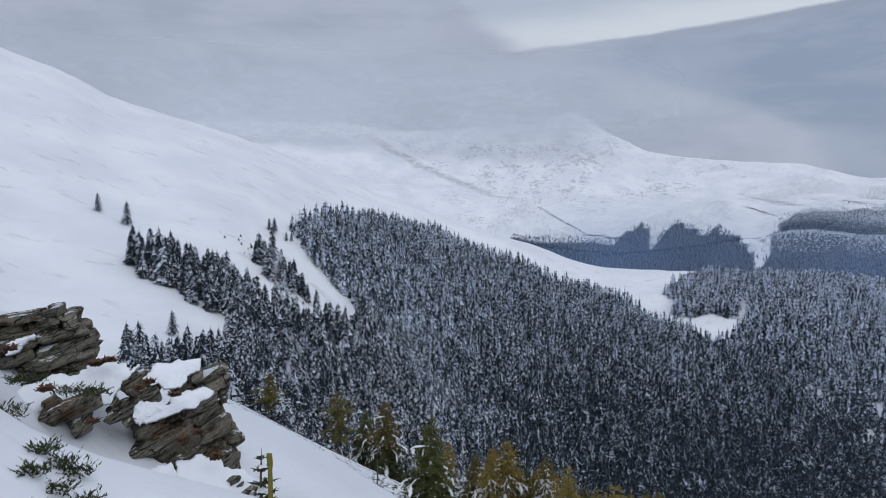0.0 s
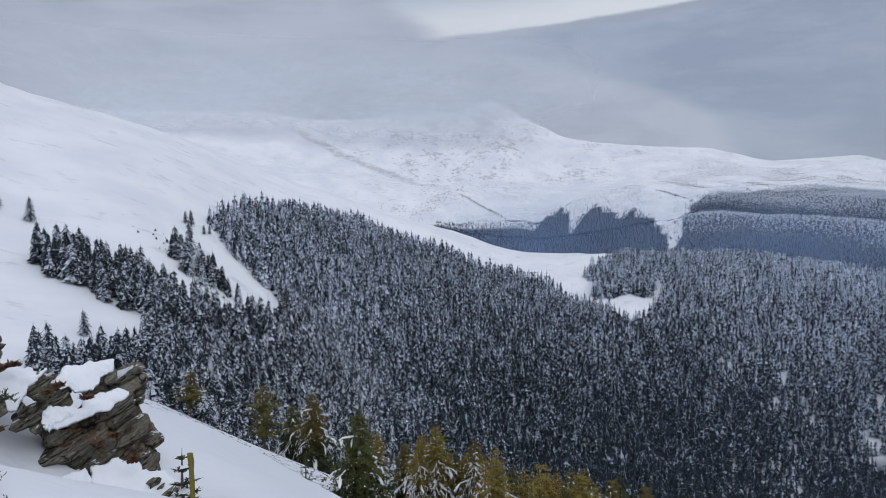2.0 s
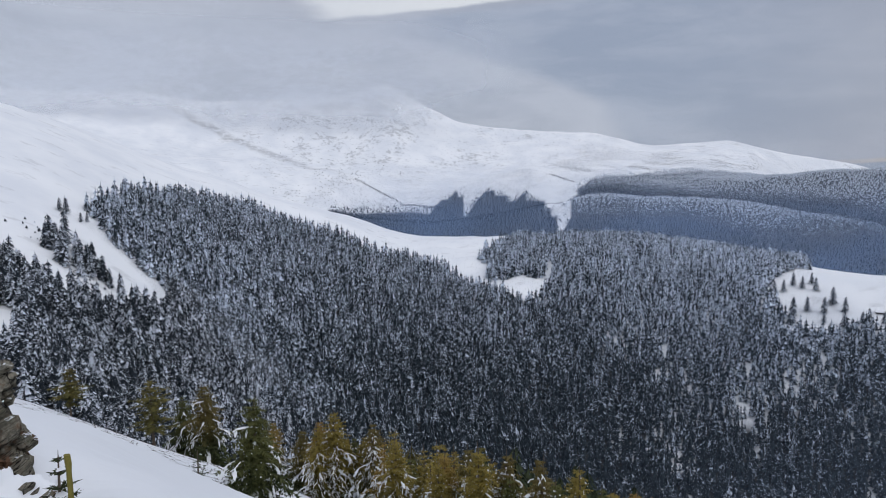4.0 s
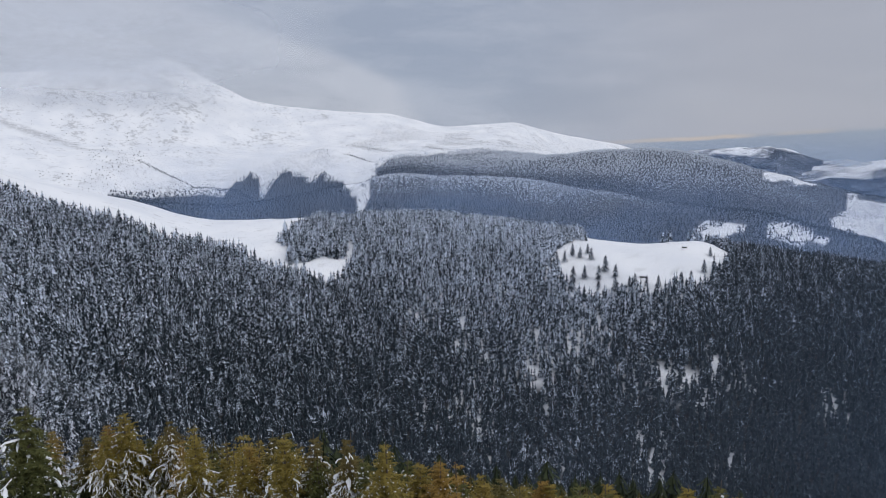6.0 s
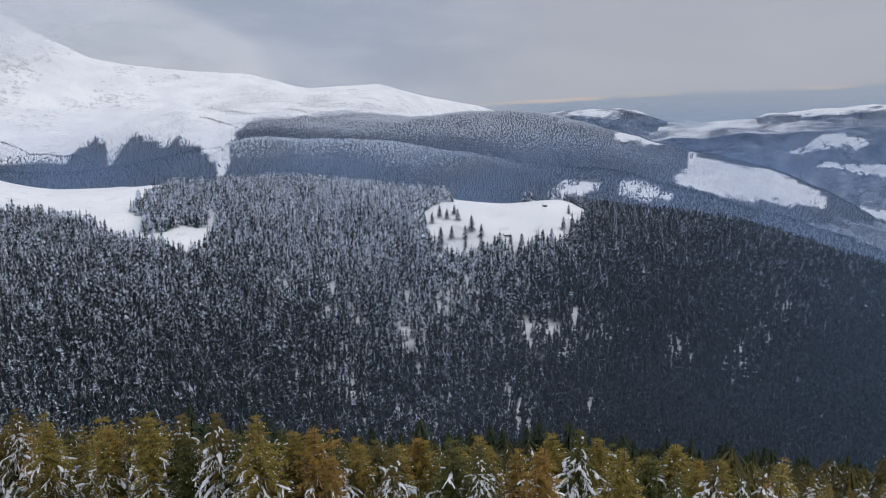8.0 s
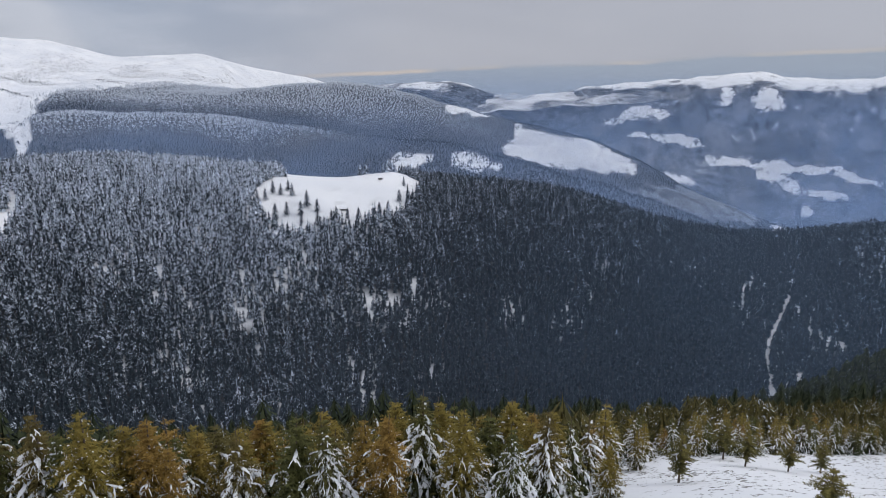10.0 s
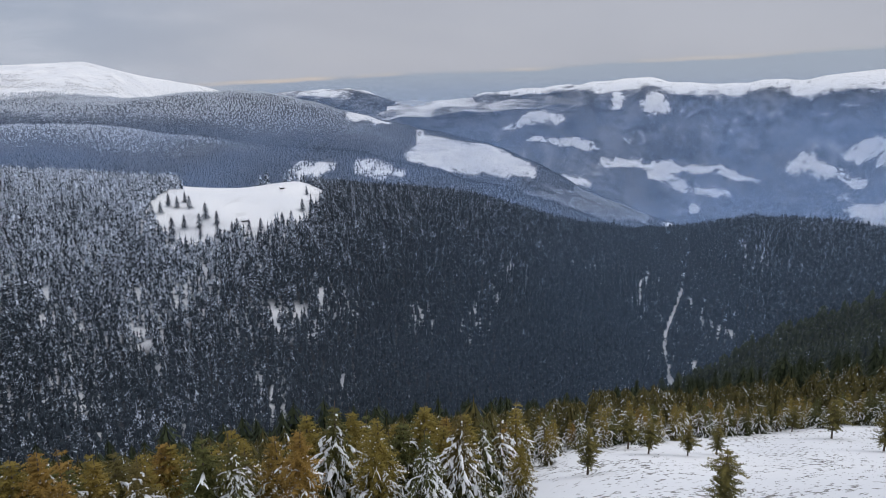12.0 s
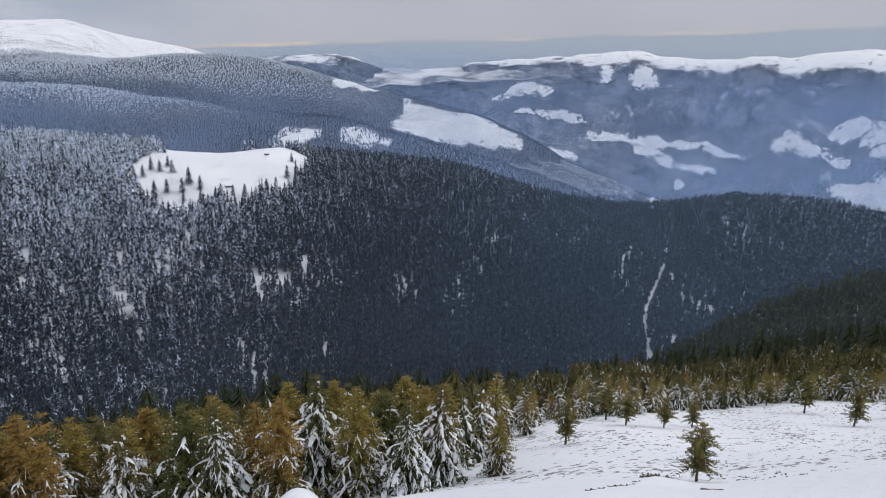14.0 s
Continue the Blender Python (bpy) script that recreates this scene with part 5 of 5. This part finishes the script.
def slab(lo, hi, g, seed):
    """A split slab between two corners (along the bed, inwards, across the bed): chipped edges, uneven faces."""
    lo, hi = np.array(lo), np.array(hi)
    size = hi - lo
    cuts = [max(2, min(16, round(size[0] / 0.06))), max(2, min(10, round(size[1] / 0.08))), max(1, min(5, round(size[2] / 0.045)))]
    verts, faces = [], []
    for axis in range(3):
        b, c = (axis + 1) % 3, (axis + 2) % 3
        for sign in (0, 1):
            base = len(verts)
            for i in range(cuts[b] + 1):
                for j in range(cuts[c] + 1):
                    p = [0.0, 0.0, 0.0]
                    p[axis], p[b], p[c] = sign, i / cuts[b], j / cuts[c]
                    verts.append(p)
            for i in range(cuts[b]):
                for j in range(cuts[c]):
                    k = base + i * (cuts[c] + 1) + j
                    q = k + cuts[c] + 1
                    faces.append((k, q, q + 1, k + 1) if sign else (k, k + 1, q + 1, q))
    p, same = np.unique(np.round(np.array(verts), 6), axis=0, return_inverse=True)
    faces = same.ravel()[np.array(faces)]
    q = 2 * p - 1
    q /= np.maximum((np.abs(q) ** 9).sum(1)[:, None] ** (1 / 9), 1e-6)
    v = lo + (q + 1) / 2 * size
    # ragged front and ends
    rag = fbm(v[:, 0] * 4 + seed, v[:, 2] * 7 + seed * 3, 300 + seed % 50, 4)
    rag2 = fbm(v[:, 1] * 5 + seed, v[:, 2] * 8 + seed, 360 + seed % 50, 4)
    v[:, 1] += rag * 0.06 * (1 - p[:, 1]) + (0.10 * value_noise(v[:, 0] * 2.2, v[:, 2] * 9 + seed, 340) * (1 - p[:, 1]))
    v[:, 0] += rag2 * 0.07 * np.abs(q[:, 0]) ** 2
    v[:, 2] += fbm(v[:, 0] * 3 + seed, v[:, 1] * 3, 380 + seed % 50, 3) * 0.022
    return v, faces


def schist(label, seed, outline, near, deep, thick=(0.07, 0.2), lean=0.5, dip=22, drop=0.05):
    """A rock of many split beds: each bed runs as far as the outline lets it, broken by joints into slabs."""
    g = np.random.default_rng(seed)
    dip = radians(dip)                   # the beds rise to the far end of the face
    bed_up, bed_on = ACROSS * -math.sin(dip) + np.array([0, 0, math.cos(dip)]), ACROSS * math.cos(dip) + np.array([0, 0, math.sin(dip)])
    # scaled about the eye and lowered so that the outline still fits the view
    o = (np.array(outline) - (0, EYE)) * (10 + near) / 10 + (0, EYE - drop)
    outline = o.tolist()
    on, up = o[:, 0] * math.cos(dip) + o[:, 1] * math.sin(dip), -o[:, 0] * math.sin(dip) + o[:, 1] * math.cos(dip)
    all_v, all_f, base, h = [], [], 0, up.min()
    foot, k = o[:, 1].min(), 0
    while h < up.max() - 0.02:
        t = min(g.uniform(*thick), up.max() - h + 0.02)
        line = np.linspace(on.min() - 0.05, on.max() + 0.05, 160)
        mid = h + t / 2
        hit = np.ones(len(line), bool)
        for level in (h + 0.2 * t, h + 0.8 * t):
            hit &= within(outline, line * math.cos(dip) - level * math.sin(dip), line * math.sin(dip) + level * math.cos(dip))
        runs = np.nonzero(np.diff(np.concatenate([[0], hit.astype(int), [0]])))[0].reshape(-1, 2)
        for a, b in runs:
            u0, u1 = line[a] - g.uniform(0, 0.05), line[b - 1] + g.uniform(0, 0.06)
            while u0 < u1 - 0.03:
                long = min(g.uniform(0.25, 0.95), u1 - u0)
                if u1 - u0 - long < 0.15:
                    long = u1 - u0
                level = (u0 + long / 2) * math.sin(dip) + mid * math.cos(dip)
                front = (level - foot) * lean + g.uniform(-0.07, 0.07)
                v, f = slab((u0, front, h - 0.015), (u0 + long - 0.012, max(front + 0.25, deep - 0.3 * (level - foot)), h + t - 0.006), g, seed * 31 + k)
                all_v.append(v); all_f.append(f + base); base += len(v); k += 1
                u0 += long
        h += t
    v = np.concatenate(all_v)
    world = AWAY * (10 + near) + v[:, :1] * bed_on + v[:, 1:2] * AWAY + v[:, 2:] * bed_up
    at = Vector(AWAY * (10 + near) + ACROSS * o[:, 0].mean() + np.array([0, 0, foot]))
    ob = new("rock", mesh_of("rock", world - np.array(at), np.concatenate(all_f), ROCK, False))
    ob.location = at
    return tagged(ob, label, "rock", "rocks of the outcrop")


def sight(az, el, r):
    """The point at a bearing, an angle above the eye's level and a distance."""
    return (r * math.sin(radians(az)), r * math.cos(radians(az)), EYE + r * math.tan(radians(el)))


ROCK_LABEL = "grey-brown layered rock with lichen, moss and snow on its ledges"
DARK_ROCK = "dark grey layered rock slab jutting from the snow"
BROWN_ROCK = "brown mossy boulder half buried in snow"
schist(ROCK_LABEL, 3, [(-1.58, 0.19), (-1.24, 0.22), (-1.06, 0.24), (-0.51, 0.2), (-0.42, 0.12), (-0.39, 0.01), (-0.17, -0.16), (-0.16, -0.24), (-0.27, -0.32), (-0.22, -0.55), (-0.34, -0.65), (-0.63, -0.8), (-0.91, -0.88), (-1.62, -0.87)], 0.35, 1.1, (0.08, 0.22), 0.15, 9, 0.13)
schist(ROCK_LABEL, 4, [(-0.01, -1.84), (0.23, -1.72), (0.24, -1.57), (0.18, -1.47), (0.3, -1.38), (0.55, -1.38), (0.83, -1.36), (0.98, -1.26), (1.24, -1.14), (1.36, -1.25), (1.38, -1.41), (1.43, -1.58), (1.53, -1.64), (1.57, -1.79), (1.68, -1.89), (1.56, -2.04), (1.6, -2.21), (1.52, -2.44), (0.85, -2.33), (0.39, -2.17)], -0.25, 1.1, (0.08, 0.26), 0.3)
schist(DARK_ROCK, 5, [(0.66, -1.0), (0.84, -0.9), (1.06, -0.78), (1.39, -0.77), (1.46, -0.9), (1.4, -1.25), (1.24, -1.18), (1.02, -1.14), (0.76, -1.12)], 0.2, 0.7, (0.05, 0.12), 0.2, 22, 0.09)
schist(DARK_ROCK, 7, [(0.03, -0.82), (0.25, -0.74), (0.35, -0.85), (0.5, -0.88), (0.53, -1.11), (0.34, -1.2), (0.21, -1.15), (0.03, -0.98)], 0.1, 0.6, (0.06, 0.12), 0.4)
schist(BROWN_ROCK, 8, [(-0.1, -1.32), (0.0, -1.14), (0.24, -1.1), (0.28, -1.27), (0.19, -1.42), (-0.04, -1.38)], -0.2, 0.6, (0.08, 0.18), 0.4)
schist(BROWN_ROCK, 6, [(-1.05, -1.18), (-0.7, -1.03), (-0.26, -0.97), (-0.09, -1.08), (-0.06, -1.16), (-0.2, -1.36), (-0.43, -1.55), (-0.75, -1.44), (-0.99, -1.3)], -0.35, 0.8, (0.14, 0.3), 0.5)
schist("small dark rock poking out of the snow", 9, [(1.44, -2.47), (1.56, -2.46), (1.75, -2.56), (1.83, -2.74), (1.67, -2.81), (1.46, -2.67)], -1.0, 0.4, (0.04, 0.1), 0.5)
schist("small dark rock poking out of the snow", 10, [(0.37, -2.24), (0.63, -2.31), (0.79, -2.47), (0.63, -2.6), (0.43, -2.43)], -0.7, 0.4, (0.05, 0.1), 0.5)
schist(DARK_ROCK, 11, [(0.7, -1.18), (0.87, -1.14), (1.07, -1.15), (0.98, -1.23), (0.83, -1.28), (0.7, -1.27)], 0.0, 0.4, (0.04, 0.08), 0.4)


def snow_bank(outline, near, lean, seed, thick=0.05):
    """A drift lying on the ledges: an uneven sheet with a rounded rim, climbing back as it rises."""
    # scaled about the eye to fit the view, as the rocks are
    o = (np.array(outline) - (0, EYE)) * (10 + near) / 10 + (0, EYE - 0.05)
    outline = o.tolist()
    low, high = o.min(0), o.max(0)
    n, m = 96, 64
    gx, gz = np.meshgrid(np.linspace(low[0] - 0.03, high[0] + 0.03, n), np.linspace(low[1] - 0.03, high[1] + 0.03, m), indexing="ij")
    wx, wz = gx + 0.06 * fbm(gx * 6, gz * 6, seed, 4), gz + 0.045 * fbm(gx * 6 + 9, gz * 6, seed + 3, 4)
    rim = np.full(gx.shape, 9.0)
    for (a0, b0), (a1, b1) in zip(outline, outline[1:] + outline[:1]):
        d = np.array([a1 - a0, b1 - b0])
        t = np.clip(((wx - a0) * d[0] + (wz - b0) * d[1]) / (d @ d), 0, 1)
        rim = np.minimum(rim, np.hypot(wx - a0 - t * d[0], wz - b0 - t * d[1]))
    rim = np.where(within(outline, wx, wz), rim, -rim)
    puff = thick * (1 - np.exp(-np.clip(rim + 0.02, 0, 1) / 0.05)) + 0.02 * fbm(gx * 4, gz * 4, seed + 7, 3)
    back = near + (gz - low[1]) * lean - puff
    v = AWAY * (10 + back[..., None]) + gx[..., None] * ACROSS + np.stack([0 * gz, 0 * gz, gz + puff * 0.6], -1)
    rear = AWAY * (10.12 + (near + (gz - low[1]) * lean)[..., None]) + gx[..., None] * ACROSS + np.stack([0 * gz, 0 * gz, gz - 0.05], -1)
    i, j = np.meshgrid(np.arange(n - 1), np.arange(m - 1), indexing="ij")
    k = i * m + j
    quads = np.stack([k, k + m, k + m + 1, k + 1], -1)
    keep = (rim[:-1, :-1] > -0.012) & (rim[1:, 1:] > -0.012) & (rim[1:, :-1] > -0.012) & (rim[:-1, 1:] > -0.012)
    quads = quads[keep]
    pts = np.concatenate([v.reshape(-1, 3), rear.reshape(-1, 3)])
    seen = np.concatenate([quads, quads[:, ::-1] + n * m])
    # close the rim
    sides = np.concatenate([quads[:, [a, (a + 1) % 4]] for a in range(4)])
    key = {}
    for a, b in sides.tolist():
        key[(a, b)] = (b, a) not in key and key.get((a, b), True)
        if (b, a) in key:
            key[(a, b)] = key[(b, a)] = False
    wall = np.array([(b, a, a + n * m, b + n * m) for (a, b), open_ in key.items() if open_])
    faces = np.concatenate([seen, wall])
    used_v, faces = np.unique(faces, return_inverse=True)
    pts = pts[used_v]
    at = pts.mean(0)
    ob = new("snow_drift", mesh_of("snow_drift", pts - at, faces.reshape(-1, 4), SNOW, True))
    ob.location = at
    return tagged(ob, "smooth white snow drift lying on the rocks", "snow", "drifts on the outcrop")


for k, (outline, near, lean) in enumerate((
        ([(0.31, -0.85), (0.45, -0.74), (0.74, -0.7), (1.07, -0.71), (1.04, -0.82), (0.84, -0.88), (0.66, -0.94), (0.4, -0.92)], 0.1, 1.2),
        ([(0.78, -1.1), (1.09, -1.09), (1.22, -1.14), (0.99, -1.29), (0.72, -1.38), (0.51, -1.4), (0.27, -1.45), (0.22, -1.34), (0.44, -1.22), (0.65, -1.22)], -0.2, 0.9),
        ([(-1.19, -0.92), (-0.91, -0.79), (-0.47, -0.74), (-0.25, -0.66), (0.08, -0.7), (0.28, -0.75), (0.06, -0.89), (-0.03, -1.09), (-0.35, -0.97), (-0.67, -1.02), (-1.01, -1.16), (-1.16, -1.08)], -0.05, 0.8),
        ([(0.39, -2.13), (0.64, -2.04), (0.72, -2.15), (0.63, -2.29), (0.44, -2.27)], -0.55, 0.6),
        ([(0.81, -2.3), (1.07, -2.28), (1.41, -2.35), (1.67, -2.46), (1.93, -2.69), (1.87, -2.91), (0.84, -2.72)], -1.05, 1.3),
        ([(-1.19, -0.25), (-1.04, -0.23), (-0.89, -0.17), (-0.94, -0.26), (-1.08, -0.31), (-1.21, -0.34)], 0.3, 0.4),
        ([(0.2, -1.19), (0.39, -1.19), (0.53, -1.28), (0.39, -1.36), (0.27, -1.4)], -0.22, 0.7))):
    snow_bank(outline, near, lean, 600 + 11 * k)


def tuft(name, label, category, material, at, size, blades, seed, spread=0.7, wide=0.012, group=""):
    """A tuft of stiff blades or twigs."""
    g = np.random.default_rng(seed)
    verts, faces = [], []
    for _ in range(blades):
        a, tip = g.uniform(0, 6.283), g.uniform(0.4, 1.0)
        root = np.array([g.normal(0, 0.22), g.normal(0, 0.22), 0]) * size[0]
        out = np.array([math.cos(a) * spread, math.sin(a) * spread, g.uniform(0.35, 1.0)]) * tip * np.array([size[0], size[0], size[1]])
        side = np.array([-math.sin(a), math.cos(a), 0]) * wide * g.uniform(0.6, 1.6)
        bend = np.array([0, 0, -0.18 * size[1] * tip])
        k = len(verts)
        verts += [root - side, root + side, root + out * 0.55 + side - bend * 0.5, root + out * 0.55 - side - bend * 0.5, root + out + bend]
        faces += [(k, k + 1, k + 2), (k, k + 2, k + 3), (k + 3, k + 2, k + 4)]
    ob = new(name, mesh_of(name, verts, faces, material))
    ob.location = at
    return tagged(ob, label, category, group)


for i, (az, el, r, wide, high, blades) in enumerate((
        (-26.2, -12.6, 10.0, 0.16, 0.12, 120), (-25.3, -12.4, 10.0, 0.14, 0.10, 100), (-22.6, -14.2, 9.9, 0.13, 0.10, 90), (-20.9, -15.3, 9.7, 0.12, 0.09, 90),
        (-20.3, -18.6, 9.35, 0.14, 0.12, 90), (-19.2, -18.2, 9.4, 0.12, 0.10, 70), (-18.0, -20.1, 9.3, 0.14, 0.14, 90), (-29.5, -14.0, 9.4, 0.16, 0.10, 110), (-31.6, -11.0, 9.7, 0.16, 0.10, 90),
        (-23.4, -14.6, 9.8, 0.12, 0.09, 70), (-22.4, -18.3, 9.0, 0.10, 0.08, 60), (-26.6, -16.6, 9.0, 0.13, 0.08, 70))):
    tuft("heather_tuft", "rusty brown heather tuft growing from a rock crevice", "plant", DRY, sight(az, el, r), (wide, high), blades, 400 + i, group="tufts on the outcrop")


# a scoured lip of the snowfield with heather showing along it
for i, (az, r) in enumerate(((78.6, 8.6), (79.6, 8.9), (80.3, 9.3), (81.0, 9.7), (81.7, 10.2), (82.1, 10.7), (82.7, 11.2), (83.3, 11.6), (83.9, 11.9), (84.6, 12.0), (87.6, 10.4), (88.6, 9.9))):
    for k in range(2):
        x, y, z = spot(az + 0.35 * k, r + 0.1 * k)
        tuft("heather_tuft", "dark heather tuft along a scoured lip of snow", "plant", GRASS, (x, y, z - 0.03), (0.11 if i in (6, 7, 9) else 0.07, 0.09 if i in (6, 7, 9) else 0.045), 40, 440 + i * 2 + k, group="tufts on the lip of snow")


def juniper(at, size, seed, label):
    """A low juniper: many short needle-clad twigs round hidden stems."""
    g = np.random.default_rng(seed)
    verts, faces = [], []
    for _ in range(round(95 * size[0] / 0.2)):
        a = g.uniform(0, 6.283)
        rr = size[0] * math.sqrt(g.random())
        base = np.array([rr * math.cos(a), rr * math.sin(a) * size[1], size[2] * g.uniform(0, 0.8)])
        b = g.uniform(0, 6.283)
        way = np.array([math.cos(b), math.sin(b), g.uniform(0.2, 1.1)])
        ln = g.uniform(0.05, 0.11)
        for q in range(6):
            s = base + way * ln * q / 6
            c = g.uniform(0, 6.283)
            leaf = np.array([math.cos(c), math.sin(c), 0.6]) * 0.022
            side = np.array([-math.sin(c), math.cos(c), 0]) * 0.008
            k = len(verts)
            verts += [s - side, s + side, s + leaf + way * 0.012]
            faces.append((k, k + 1, k + 2))
    ob = new("juniper_shrub", mesh_of("juniper_shrub", verts, faces, GREEN))
    ob.location = at
    return tagged(ob, label, "shrub", "low shrubs by the outcrop")


for i, (az, r, wide) in enumerate(((-29.8, 6.5, 0.12), (-28.6, 6.3, 0.10), (-27.6, 6.2, 0.11), (-30.4, 6.0, 0.12), (-28.9, 5.8, 0.10), (-27.2, 5.7, 0.09), (-31.3, 5.3, 0.16), (-32.4, 5.1, 0.18), (-30.2, 5.1, 0.13))):
    x, y, z = spot(az, r)
    juniper((x, y, z), (wide, 0.8, 0.06), 501 + i, "olive-green juniper twigs poking through the snow")
juniper(sight(-32.6, -15.6, 8.2), (0.30, 0.7, 0.16), 511, "low olive juniper shrub beside the rocks")
juniper(sight(-27.2, -14.6, 9.2), (0.34, 0.5, 0.07), 512, "low olive juniper shrub beside the rocks")
juniper(sight(-30.6, -13.4, 9.6), (0.24, 0.5, 0.07), 513, "low olive juniper shrub beside the rocks")


def mossy_stake():
    """An old stake, bent a little, coated with yellow-green moss."""
    g = np.random.default_rng(77)
    sides, levels, verts, faces = 10, 12, [], []
    for k in range(levels + 1):
        t = k / levels
        rad = 0.030 + 0.005 * math.sin(7 * t)
        for s in range(sides):
            a = 6.283 * s / sides
            rr = rad * g.uniform(0.85, 1.15)
            verts.append((rr * math.cos(a) - 0.06 * t * t, rr * math.sin(a), 1.15 * t))
    for k in range(levels):
        for s in range(sides):
            q = (s + 1) % sides
            faces.append((k * sides + s, k * sides + q, (k + 1) * sides + q, (k + 1) * sides + s))
    top = [levels * sides + s for s in range(sides)]
    me = mesh_of("mossy_stake", verts, faces, MOSSY, True)
    ob = new("mossy_stake", me)
    bm = bmesh.new(); bm.from_mesh(me); bm.verts.ensure_lookup_table()
    bm.faces.new([bm.verts[i] for i in top]); bm.to_mesh(me); bm.free()
    x, y, z = sight(-14.0, -27.0, 8.0)
    ob.matrix_basis = pose(x, y, z, 0, 4, 0)
    return tagged(ob, "yellow-green moss-covered wooden stake standing in the snow", "stake")


mossy_stake()
sapling = conifer("spruce_sapling", "thin dark spruce sapling behind the mossy stake", 141, 1.1, "sapling")
x, y, z = sight(-14.5, -25.8, 8.7)
sapling.matrix_basis = pose(x, y, z, 0, 0, 30)
small = conifer("spruce_sapling", "small green spruce sapling on the snowy slope", 142, 2.2, "sapling")
stand_at(small, -5.2, 30, 1.0, 10)


# ---------------------------------------------------------------- the hut in the meadow
def beam(size, bevel=0.04):
    bm = bmesh.new()
    bmesh.ops.create_cube(bm, size=1.0, matrix=Matrix.Diagonal((*size, 1)))
    bmesh.ops.bevel(bm, geom=bm.edges[:], offset=bevel, segments=1, affect="EDGES")
    return bm


def bm_part(name, bm, material, parent, at, turn=(0, 0, 0), label=""):
    me = bpy.data.meshes.new(name)
    bm.to_mesh(me); bm.free()
    me.materials.append(material)
    ob = part(name, me, parent, label)
    ob.matrix_basis = pose(*at, *turn)
    return ob


def hut(az, r, long, label):
    root = new("hut")
    x, y, z = spot(az, r)
    root.matrix_basis = pose(x, y, z, 0, 0, -az + 8)
    for k in range(5):
        for s in (-1, 1):
            bm_part("log", beam((long, 0.36, 0.36), 0.1), TIMBER, root, (0, s * long * 0.32, 0.15 + 0.36 * k))
        for s in (-1, 1):
            bm_part("log", beam((0.36, long * 0.64, 0.36), 0.1), TIMBER, root, (s * long * 0.48, 0, 0.32 + 0.36 * k))
    for s in (-1, 1):
        bm_part("roof_slope", beam((long * 1.15, long * 0.48, 0.16)), TIMBER, root, (0, s * long * 0.20, 2.6), (s * -32, 0, 0))
        bm_part("snow", beam((long * 1.12, long * 0.46, 0.35), 0.12), SNOW, root, (0, s * long * 0.21, 2.84), (s * -32, 0, 0), "snow on the roof")
    return tagged(root, label, "hut")


hut(46.5, 933, 8.5, "small dark log hut with snow on its roof in the meadow")
hut(49.5, 1027, 6.0, "small dark log shed at the upper edge of the meadow")
